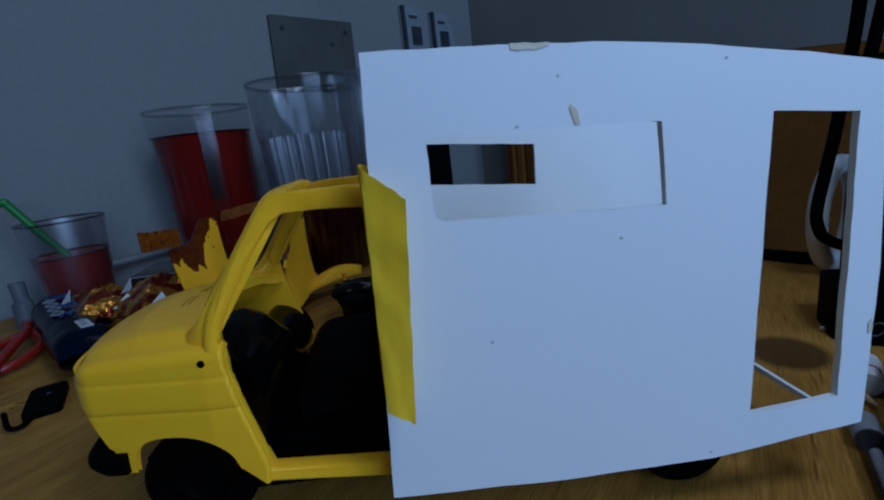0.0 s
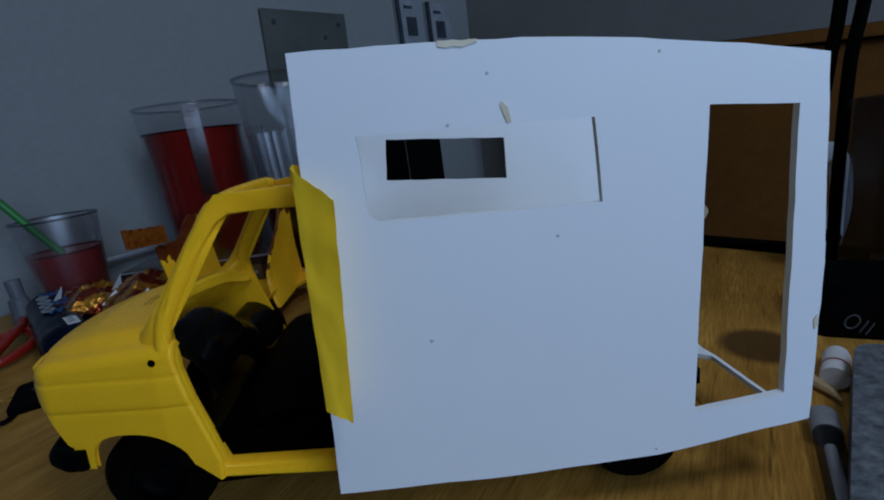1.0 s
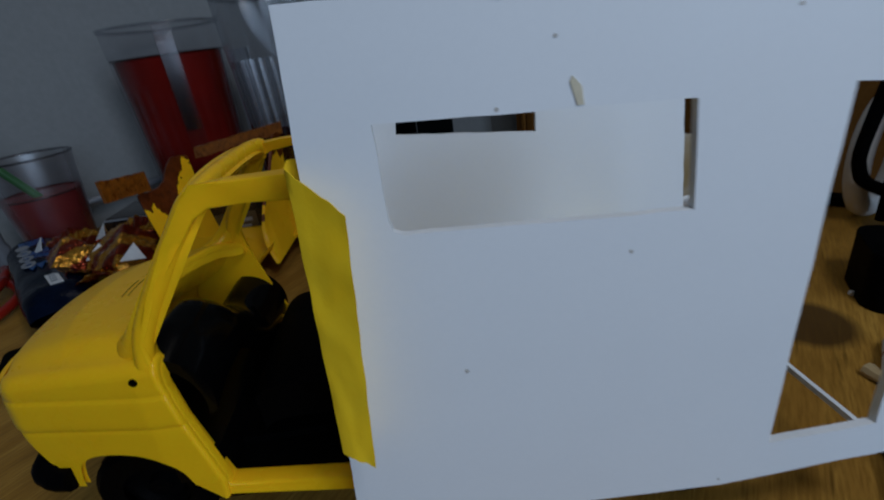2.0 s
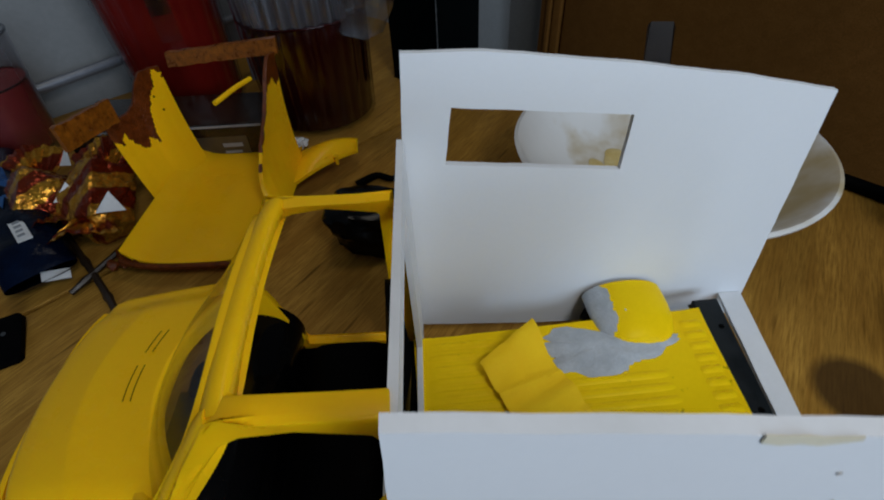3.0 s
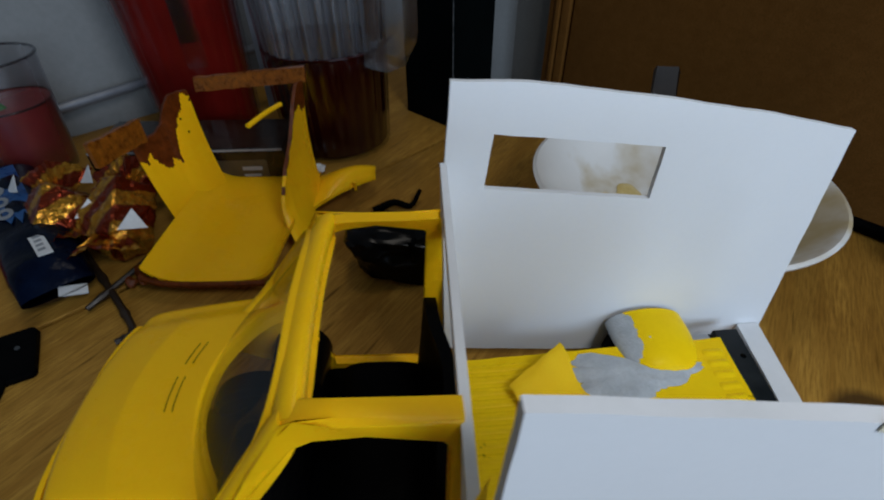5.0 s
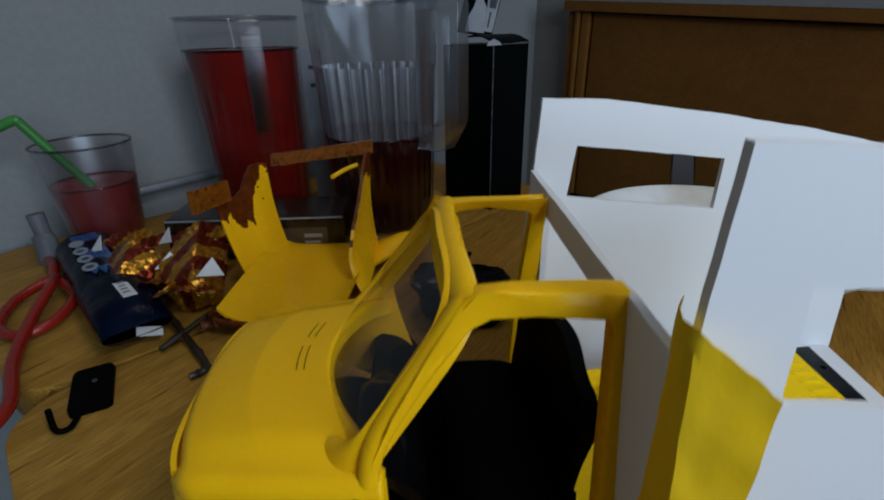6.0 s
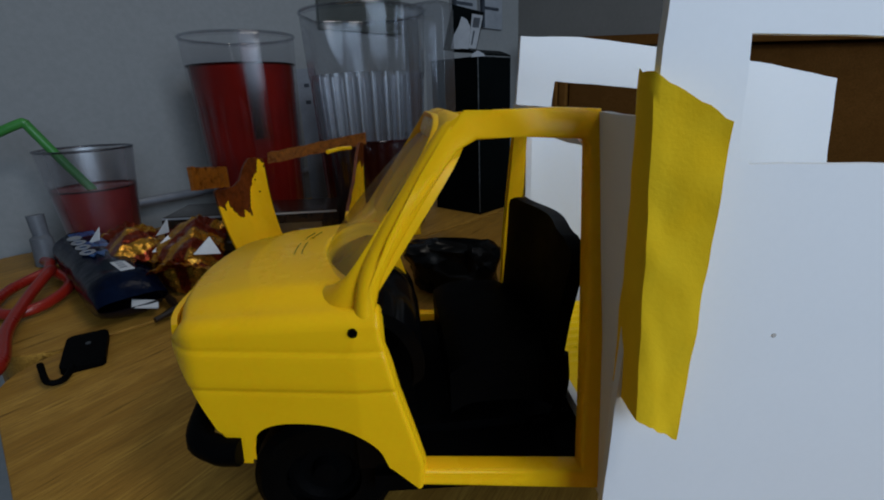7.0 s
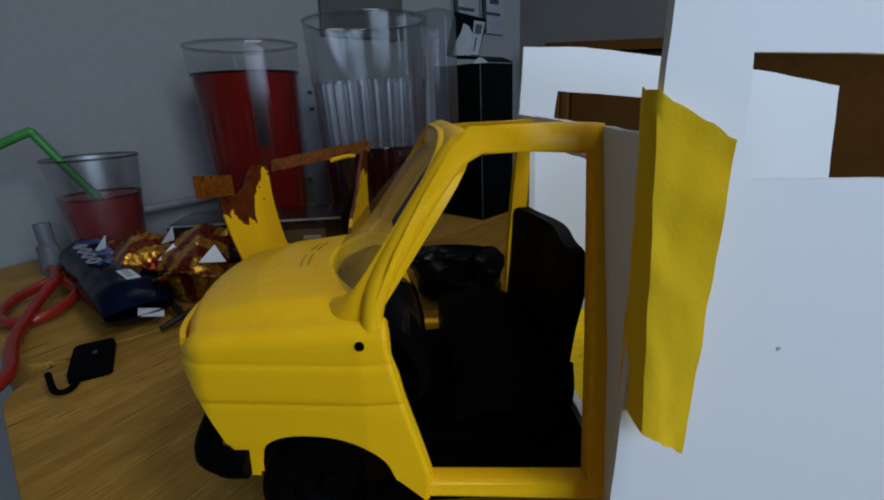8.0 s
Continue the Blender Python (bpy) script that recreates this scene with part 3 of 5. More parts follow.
def fender_y(x, z):
    """Near side skin: two pressed swage lines, drawn in towards the nose."""
    y = steps(SIDE, z) + 0.03 * max(0.0, (z - 0.62) / 0.1) ** 2
    for at in (0.588, 0.488):
        d = (z - at) / 0.007
        y += 0.0032 * math.exp(-d * d)
    y -= 0.0015 * (math.tanh((z - 0.488) / 0.004) - math.tanh((z - 0.588) / 0.004))
    return y + 0.13 * max(0.0, -0.62 - x) + 0.024 * max(0.0, (-1.01 - x) / 0.06) ** 2


NOSE = [(0.25, -0.955), (0.33, -0.965), (0.4, -1.0), (0.5, -1.05), (0.6, -1.105), (0.65, -1.09), (0.72, -1.03)]
DOOR_FRONT = [(0.2, -0.487), (0.275, -0.478), (0.35, -0.497), (0.481, -0.533), (0.625, -0.561), (0.69, -0.563), (0.75, -0.56)]
SHOULDER = [(-1.085, 0.645), (-0.99, 0.66), (-0.85, 0.672), (-0.66, 0.683), (-0.56, 0.69)]


def arch_low(x):
    """Lower edge of the fender: the leg, the wheel arch, the sill corner."""
    if x < -0.948:
        return steps([(-0.97, 0.38), (-0.95, 0.36)], x)
    f = (x + 0.735) / 0.175
    if abs(f) < 1:
        return 0.29 + 0.112 * (1 - abs(f) ** 2.4) ** 0.5
    return 0.285 if x < 0.735 - 1.47 else steps([(-0.56, 0.28), (-0.48, 0.21)], x)


def bonnet_at(k, f):
    """A place on the bonnet: k 0 nose to 1 windscreen, f -1 near to 1 far edge of the rounded shoulder."""
    z = steps(SHOULDER, lerp(-1.085, -0.56, k))
    x = lerp(steps(NOSE, z), steps(DOOR_FRONT, z), k)
    y = fender_y(x, z - 0.05) + 0.05
    rise = min(1.0, (1 - abs(f)) / 0.26)
    rise = rise * rise * (3 - 2 * rise)
    crown = (0.026 * rise + 0.012 * (1 - f * f)) * min(1.0, 0.3 + k * 1.6)
    drop = 0.035 * max(0.0, (0.09 - k) / 0.09) ** 2
    return Vector((x + lerp(-0.05, -0.17, k) * (1 - f * f), MID + f * (MID - y), z + crown - drop))


def side_row(k):
    """The near side from its lower edge to the foot of the rounded shoulder and over it."""
    lo, top = arch_low(lerp(-0.966, -0.48, k)), steps(SHOULDER, lerp(-1.085, -0.56, k))
    row = []
    for z in ([lerp(lo, 0.477, j / 12) for j in range(13)] + [0.482, 0.485, 0.488, 0.491, 0.494] + [lerp(0.499, 0.576, j / 5) for j in range(6)]
              + [0.581, 0.585, 0.588, 0.591, 0.595] + [lerp(0.6, top - 0.05, j / 3) for j in range(4)]):
        x = lerp(steps(NOSE, z), steps(DOOR_FRONT, z), k)
        row.append(Vector((x, fender_y(x, z), z)))
    drop = 0.035 * max(0.0, (0.09 - k) / 0.09) ** 2
    for j in range(1, 9):
        a = radians(90 * j / 9)
        z = top - 0.05 + 0.05 * math.sin(a)
        x = lerp(steps(NOSE, z), steps(DOOR_FRONT, z), k)
        row.append(Vector((x, fender_y(x, top - 0.05) + 0.05 * (1 - math.cos(a)), z - drop * math.sin(a))))
    return row


# Wings and bonnet are one moulding with rounded shoulders and a raised middle
rows = []
for i in range(81):
    k = i / 80
    near = side_row(k)
    far = [Vector((p.x, half(p.y), p.z)) for p in reversed(near)]
    rows.append(near + [bonnet_at(k, j / 20 - 1) for j in range(41)] + far)
def inward(p):
    """Into the body: across at the sides, down at the bonnet."""
    return Vector((0, max(-1.0, min(1.0, (MID - p.y) / 0.3)), -max(0.0, min(1.0, (p.z - 0.55) / 0.08))))


edge = rows[-1]
for ahead, deep in ((0.005, 0.002), (0.009, 0.006), (0.011, 0.012), (0.011, 0.03)):
    rows.append([p + Vector((ahead, 0, 0)) + inward(p) * deep for p in edge])
bm = bmesh.new()
sheet(bm, rows)
sheet(bm, [[p + Vector((0.004, 0.014 * max(-1.0, min(1.0, (MID - p.y) / 0.3)), -0.014 * max(0.0, min(1.0, (p.z - 0.55) / 0.08)))) for p in row] for row in rows])
part("front_body", bm, YELLOW, van, "yellow wings and bonnet in one moulding", smooth=50)
for flip in (False, True):
    bm = bmesh.new()
    y = fender_y(-0.619, 0.64)
    tube(bm, [(-0.619, half(y - 0.003) if flip else y - 0.003, 0.64), (-0.619, half(y + 0.01) if flip else y + 0.01, 0.64)], 0.012, 14)
    part("mirror_hole", bm, RUBBER, van, "dark round hole")
for f0, f1 in ((-0.17, 0.13), (0.25, 0.46)):
    for k in (0.76, 0.82):
        bm = bmesh.new()
        tube(bm, [bonnet_at(k, lerp(f0, f1, q / 6)) + Vector((0, 0, 0.0003)) for q in range(7)], 0.0014, 6)
        part("vent_slot", bm, RUBBER, van, "thin dark vent slot")

# Nose panel and bumper
rows = []
for i in range(17):
    z = lerp(0.34, 0.632, i / 16)
    row = []
    x, edge = steps(NOSE, z) + 0.002, fender_y(steps(NOSE, z), z) + 0.006
    for k in range(33):
        f = k / 32 * 2 - 1
        row.append(Vector((x - 0.045 * (1 - abs(f) ** 4) + (0.012 if 0.4 < z < 0.58 and abs(f) < 0.8 else 0.0), MID + f * (MID - edge), z)))
    rows.append(row)
bm = bmesh.new()
sheet(bm, rows, (0.016, 0, 0))
part("nose_panel", bm, YELLOW, van, smooth=45)
bm = bmesh.new()
tube(bm, curve_points([(-0.93, 0.2, 0.325), (-1.0, 0.215, 0.325), (-1.07, 0.3, 0.325), (-1.1, MID, 0.325), (-1.07, half(0.3), 0.325), (-1.0, half(0.215), 0.325),
                       (-0.93, half(0.2), 0.325)], 6), 0.036, 10)
part("bumper", bm, BLACK, van, "black plastic bumper")

# Door frames: sill, pillars and cut roof rails in one ring a side
ring_out = [(-0.488, 0.205), (0.0, 0.188), (-0.005, 0.6), (-0.012, 1.124), (-0.1, 1.13), (-0.25, 1.13), (-0.325, 1.122), (-0.37, 1.098), (-0.445, 0.985),
            (-0.53, 0.845), (-0.58, 0.75), (-0.598, 0.68), (-0.585, 0.55), (-0.55, 0.42), (-0.52, 0.3)]
ring_in = [(-0.462, 0.25), (-0.066, 0.232), (-0.06, 0.6), (-0.04, 1.04), (-0.055, 1.058), (-0.2, 1.068), (-0.3, 1.066), (-0.345, 1.044), (-0.405, 0.975), (-0.49, 0.872),
           (-0.561, 0.741), (-0.562, 0.625), (-0.533, 0.481), (-0.492, 0.34)]


def ring_y(z):
    return steps(SIDE, z)


for flip in (False, True):
    bm = bmesh.new()
    tuck = lambda a, b: 0.014 * max(0.0, min(1.0, (0.76 - b) / 0.08)) * max(0.0, min(1.0, (-0.4 - a) / 0.06))
    droop = 0.1 if flip else 0.0
    plate(bm, ring_out, [ring_in], 0.062, lambda a, b, c: (a, (half(ring_y(b) + tuck(a, b) + c * 0.75) if flip else ring_y(b) + tuck(a, b) + c), b - droop * max(0.0, b - 0.9) + (0.024 if flip and 1.03 < b < 1.1 else 0.0)))
    part("door_frame", bm, YELLOW, van, smooth=60, bevel=0.028)

# Rounded front pillars
for flip in (False, True):
    bm = bmesh.new()
    line = []
    for x, z in ((-0.592, 0.64), (-0.585, 0.7), (-0.566, 0.765), (-0.51, 0.86), (-0.424, 0.985), (-0.367, 1.066), (-0.345, 1.086)):
        y = ring_y(z) + 0.032
        line.append((x, half(y) if flip else y, z - (0.1 * max(0.0, z - 0.9) if flip else 0.0)))
    line = curve_points(line, 6)
    tube(bm, line, [lerp(0.025, 0.032, min(1.0, 1.8 * k / len(line))) for k in range(len(line))], 16)
    part("front_pillar", bm, YELLOW, van, smooth=70)


# Windscreen surround: outer edge to a rounded opening, raised lip
def screen(u, v, lift=0.0):
    """A place on the windscreen: u -1 near to 1 far, v 0 base to 1 top."""
    base = Vector((-0.745 + 0.1 * u * u, MID + u * 0.41, 0.705 - 0.03 * u * u))
    top = Vector((-0.355 + 0.02 * u * u, MID + u * 0.34, 1.12 - 0.006 * u * u))
    p = base.lerp(top, v)
    return p + Vector((-0.75, 0, 0.65)) * lift


def screen_loop(su, v0, v1, power, n=72):
    out = []
    for k in range(n):
        a = k * math.tau / n
        c, s = math.cos(a), math.sin(a)
        r = (abs(c) ** power + abs(s) ** power) ** (-1 / power)
        out.append((su * c * r, (v0 + v1) / 2 + (v1 - v0) / 2 * s * r))
    return out


bm = bmesh.new()
layers = [(screen_loop(1.0, -0.24, 1.0, 6), -0.05), (screen_loop(0.998, -0.19, 0.99, 5.4), -0.01), (screen_loop(0.994, -0.15, 0.98, 5), 0.012), (screen_loop(0.987, -0.11, 0.97, 4.6), 0.024),
          (screen_loop(0.979, -0.07, 0.96, 4.3), 0.028), (screen_loop(0.971, -0.035, 0.95, 4), 0.022), (screen_loop(0.964, -0.012, 0.94, 3.8), 0.006), (screen_loop(0.962, -0.008, 0.935, 3.8), -0.03),
          (screen_loop(0.98, -0.03, 0.95, 6), -0.045)]
rings = [[bm.verts.new(screen(u, v, lift)) for u, v in pts] for pts, lift in layers]
for low, high in zip(rings, rings[1:] + rings[:1]):
    for k in range(72):
        j = (k + 1) % 72
        bm.faces.new((low[k], low[j], high[j], high[k]))
part("windscreen_frame", bm, YELLOW, van, smooth=55)
bm = bmesh.new()
loop = screen_loop(0.968, -0.012, 0.94, 3.8)
rings = [[bm.verts.new(screen(u * r, 0.464 + (v - 0.464) * r, -0.012 + 0.028 * (1 - r ** 2.5))) for u, v in loop] for r in (1.0, 0.9, 0.78, 0.64, 0.48, 0.3, 0.12)]
for low, high in zip(rings, rings[1:]):
    for k in range(72):
        bm.faces.new((low[k], low[(k + 1) % 72], high[(k + 1) % 72], high[k]))
bm.faces.new(rings[-1])
part("windscreen", bm, PANE, van, "scratched clear windscreen").visible_shadow = False

# Rounded header over the windscreen
bm = bmesh.new()
section = [(-0.376, 0.888), (-0.37, 0.908), (-0.355, 0.928), (-0.338, 0.939), (-0.32, 0.942), (-0.306, 0.937), (-0.3, 0.92), (-0.303, 0.9), (-0.312, 0.888)]
rows = []
for i in range(21):
    f = i / 20 * 2 - 1
    rows.append([Vector((x - 0.014 - 0.012 * (1 - f * f), MID + f * 0.33, z + 0.183 + 0.004 * (1 - f * f) - 0.01 * f ** 6)) for x, z in section])
sheet(bm, rows, (-0.004, 0, -0.012))
part("roof_header", bm, YELLOW, van, smooth=60)
# Front lid of the side door pillar reaching under the dashboard
bm = bmesh.new()
rows = []
for i in range(9):
    z = lerp(0.42, 0.72, i / 8)
    rows.append([Vector((-0.59, lerp(half(0.25), half(0.215), k / 4), z)) for k in range(5)])
sheet(bm, rows, (0.015, 0, 0))
part("kick_panel", bm, YELLOW, van)

# Inner lining of the far front post
bm = bmesh.new()
plate(bm, [(-0.76, 0.66), (-0.6, 0.7), (-0.54, 0.74), (-0.53, 0.66), (-0.51, 0.57), (-0.48, 0.46), (-0.44, 0.35), (-0.44, 0.3), (-0.62, 0.3), (-0.84, 0.42)], (), 0.014, lambda a, b, c: (a, half(0.25) - c, b))
part("post_lining", bm, YELLOW, van, "yellow inner post panel", bevel=0.004)

# Moulded knob and two pin holes on the far inner panel
bm = bmesh.new()
tube(bm, [(-0.6, half(0.225), 0.7), (-0.595, half(0.26), 0.7), (-0.592, half(0.275), 0.7)], [0.012, 0.02, 0.014], 12)
part("knob", bm, YELLOW, van)
for x, z in ((-0.56, 0.675), (-0.61, 0.64)):
    bm = bmesh.new()
    tube(bm, [(x, half(0.24), z), (x, half(0.262), z)], 0.006, 8)
    part("pin_hole", bm, RUBBER, van)

# Black interior
bm = bmesh.new()
rows = []
for i in range(17):
    a = i / 16
    rows.append([])
    for k in range(21):
        f = k / 20 * 2 - 1
        ang = lerp(-0.2, 1.0, a) * math.pi / 2
        low = max(0.0, min(1.0, (f + 0.35) / 0.75))
        low = 0.18 * low * low * (3 - 2 * low)
        rows[-1].append(Vector((-0.6 + 0.15 * math.cos(ang), MID + f * (0.4 if f < 0 else 0.44), 0.55 + 0.155 * math.sin(ang) - low - 0.03 * max(0.0, -f - 0.7) / 0.3)))
sheet(bm, rows, (-0.03, 0, -0.02))
box(bm, -0.64, -0.48, 0.22, half(0.22), 0.23, 0.36)
part("dashboard", bm, DASH_GLOSS, van, "glossy black dashboard")
bm = bmesh.new()
box(bm, -0.6, -0.01, 0.2, half(0.2), 0.17, 0.222)
part("cab_floor", bm, BLACK, van, "black cab floor", bevel=0.01)
bm = bmesh.new()
rows = []
for i in range(21):
    z = lerp(0.37, 0.8, i / 20)
    row = []
    for k in range(25):
        f = k / 24 * 2 - 1
        wide = steps([(0.45, 0.295), (0.58, 0.3), (0.68, 0.318), (0.755, 0.337), (0.775, 0.33), (0.79, 0.3), (0.8, 0.26)], z)
        row.append(Vector((-0.085 + 0.11 * (z - 0.45) + 0.018 * math.cos(f * math.pi), SEAT_MID + f * wide, z)))
    rows.append(row)
sheet(bm, rows, (0.04, 0, 0))
part("seat_back", bm, BLACK, van, "black bench seat back", bevel=0.006)
bm = bmesh.new()
rows = [[Vector((lerp(-0.38, -0.08, i / 10), SEAT_MID + (k / 16 * 2 - 1) * 0.3, 0.48 - 0.035 * abs(i / 5 - 1) ** 4 - 0.015 * abs(k / 8 - 1) ** 4)) for k in range(17)] for i in range(11)]
sheet(bm, rows, (0, 0, -0.13))
part("seat_cushion", bm, BLACK, van, "black bench seat cushion")
for y in (0.35, 0.93):
    bm = bmesh.new()
    tube(bm, curve_points([(-0.06, y, 0.47), (-0.055, y, 0.37), (-0.085, y, 0.26), (-0.14, y, 0.235)], 5), 0.014, 8)
    part("seat_leg", bm, BLACK, van)

# ---- load floor ----
plan[0] = VAN_PLAN
FZ = 0.285
bm = bmesh.new()
plate(bm, [(-0.005, 0.24), (1.163, 0.24), (1.22, 1.065), (0.7, 1.055), (0.4, 1.045), (-0.005, 1.04)], (), 0.022, lambda a, b, c: (a, b, FZ - 0.022 + c), cuts=0.08, wobble=0.001)
part("load_floor", bm, YELLOW_FLOOR, van, "bright yellow ribbed floor plate", bevel=0.004)


def rib(x0, x1, y):
    bm = bmesh.new()
    n = 10
    rows = []
    for i in range(13):
        s = i / 12
        x = lerp(x0, x1, s)
        end = min(1.0, min(s, 1 - s) * 7)
        rows.append([Vector((x, y + (k / n * 2 - 1) * 0.021, FZ - 0.002 + 0.0085 * end * max(0, math.cos((k / n * 2 - 1) * math.pi / 2)))) for k in range(n + 1)])
    sheet(bm, rows)
    part("rib", bm, YELLOW_FLOOR, van)


for k in range(14):
    y = 0.29 + k * 0.054
    rib(0.03, 0.43 if y < 0.86 else 0.38, y)
    if y < 0.8:
        rib(0.55, 0.985, y)
    rib(1.04 + 0.06 * y, 1.13 + 0.07 * y, y)

# Wheel-arch humps, half covered with filler, along both sides
def hump(y0, y1, cap_at, filler):
    bm = bmesh.new()
    rows = []
    for i in range(81):
        a = math.pi * i / 80
        row = []
        for k in range(33):
            s = k / 32
            edge = (1 - s) if cap_at else s
            r = max(0.02, 1.0 - max(0.0, 1.0 - edge / 0.8) ** 2.2) ** 0.5
            row.append(Vector((0.925 - 0.175 * math.cos(a) * (0.35 + 0.65 * r), lerp(y0, y1, s), FZ - 0.006 + 0.088 * math.sin(a) * r)))
        rows.append(row)
    sheet(bm, rows)
    bm.faces.new([bm.verts.new(row[-1 if cap_at else 0]) for row in rows])
    for f in bm.faces:
        c = f.calc_center_median()
        jag = filler + 0.06 * noise.noise(c * 14) + 0.018 * noise.noise(c * 45)
        f.material_index = 1 if c.x < jag and len(f.verts) == 4 else 0
    part("wheel_arch_cover", bm, (YELLOW_FLOOR, GREY_FILLER), van, "yellow wheel-arch hump smeared with grey filler", smooth=50)


hump(0.9, 1.19, False, 0.835)
hump(0.03, 0.27, True, 0.8)


def smear(cx, cy, rx, ry, seed, high):
    """A low rough mound of filler with a ragged edge."""
    bm = bmesh.new()
    rows = []
    for i in range(9):
        q = i / 8
        row = []
        for k in range(73):
            a = (k % 72) * math.tau / 72
            rag = 1 + 0.16 * math.sin(3 * a + seed) + 0.1 * math.sin(7 * a) + 0.12 * noise.noise(Vector((math.cos(a) * 5, math.sin(a) * 5, seed))) + 0.14 * noise.noise(Vector((math.cos(a) * 13, math.sin(a) * 13, seed)))
            x, y = cx + rx * q * rag * math.cos(a), cy + ry * q * rag * math.sin(a)
            row.append(Vector((x, y, FZ + 0.001 + high * (1 - q ** 4) + 0.006 * noise.noise(Vector((x * 22, y * 22, seed))) * (1 - q ** 6))))
        rows.append(row)
    sheet(bm, rows)
    bmesh.ops.remove_doubles(bm, verts=bm.verts, dist=0.0002)
    part("filler_smear", bm, GREY_FILLER, van, "rough smear of grey filler", smooth=60)


smear(0.75, 0.91, 0.27, 0.11, 1.0, 0.018)
smear(0.68, 0.42, 0.04, 0.035, 4.0, 0.018)

# Crumpled masking tape lying on the floor plate
rows = []
for i in range(49):
    s = i / 48
    centre = Vector((lerp(0.36, 0.55, s), lerp(0.94, 0.44, s), 0))
    across = Vector((0.115, 0.07, 0)).lerp(Vector((0.12, 0.04, 0)), s)
    row = []
    for k in range(9):
        f = k / 8 * 2 - 1
        p = centre + across * f
        lift = 0.012 + 0.09 * math.exp(-((s - 0.04) / 0.13) ** 2) * (0.65 + 0.35 * f) + 0.03 * math.exp(-((s - 0.55) / 0.09) ** 2) + 0.016 * math.exp(-((s - 0.34 - 0.05 * f) / 0.035) ** 2) + 0.014 * math.exp(-((s - 0.74 + 0.06 * f) / 0.03) ** 2)
        lift += 0.02 * abs(noise.noise(Vector((s * 7, f * 1.6, 2)))) + 0.012 * abs(noise.noise(Vector((s * 3 + f, f * 0.7, 7))))
        row.append(Vector((p.x, p.y, FZ + 0.012 + lift)))
    rows.append(row)
bm = bmesh.new()
sheet(bm, rows, (0, 0, -0.003))
part("loose_tape", bm, TAPE, van, "crumpled strip of yellow masking tape", smooth=30)

# Masking tape folded round the front edge of the near side
rows = []
for i in range(41):
    s = i / 40
    row = []
    for k in range(17):
        f = k / 16
        z0, z1 = lerp(1.195, 0.53, s), lerp(1.105, 0.495, s)
        z = lerp(z0, z1, max(0, (f - 0.35) / 0.65))
        if f < 0.38:
            g = f / 0.38
            x, y = 0.03 * (1 - g) ** 2 - lerp(0.022, 0.042, s) - 0.012 * math.sin(g * 3.1) * (1 - s * 0.8), lerp(0.145, lerp(0.048, -0.045, s), g)
        else:
            g = (f - 0.38) / 0.62
            x, y = lerp(-lerp(0.022, 0.042, s), lerp(0.085, 0.03, s), g), lerp(lerp(0.048, -0.045, s), lerp(-0.026, -0.07, s), g)
        x += 0.003 * noise.noise(Vector((s * 9, f * 3, 1)))
        y += 0.004 * noise.noise(Vector((s * 7, f * 4, 5)))
        row.append(Vector((x, y, z + 0.008 * noise.noise(Vector((f * 9, s * 2, 9))) * (1 if s in (0, 1) else 0))))
    rows.append(row)
bm = bmesh.new()
sheet(bm, rows, (0, 0.003, 0))
part("tape_strip", bm, TAPE, van, "strip of yellow masking tape", smooth=40)

# Old glue and pin marks on the near side
for x, z, r in ((0.277, 0.66, 0.009), (0.66, 0.918, 0.008), (0.4, 1.247, 0.008), (0.517, 1.362, 0.007), (0.955, 1.358, 0.007), (0.9, 0.225, 0.006)):
    bm = bmesh.new()
    y = card_y(x, z)
    tube(bm, [(x, y + 0.002, z), (x, y - 0.0012, z)], r * 0.55, 10)
    part("pin_mark", bm, PIN_MARK, van, "small dark pin mark")
for pts in (((0.40, 1.44), (0.46, 1.432), (0.5, 1.44), (0.5, 1.447), (0.4, 1.455)), ((0.553, 1.235), (0.566, 1.235), (0.562, 1.27), (0.545, 1.29), (0.54, 1.28)), ((1.362, 0.55), (1.374, 0.565), (1.37, 0.595), (1.36, 0.58))):
    bm = bmesh.new()
    plate(bm, list(pts), (), 0.002, lambda a, b, c: (a, card_y(a, b) - 0.0025 + c, b), cuts=0.02, wobble=0.003)
    part("tape_scrap", bm, OLD_TAPE, van, "scrap of old masking tape")

# ---- things on the table ----
plan[0] = VAN_PLAN


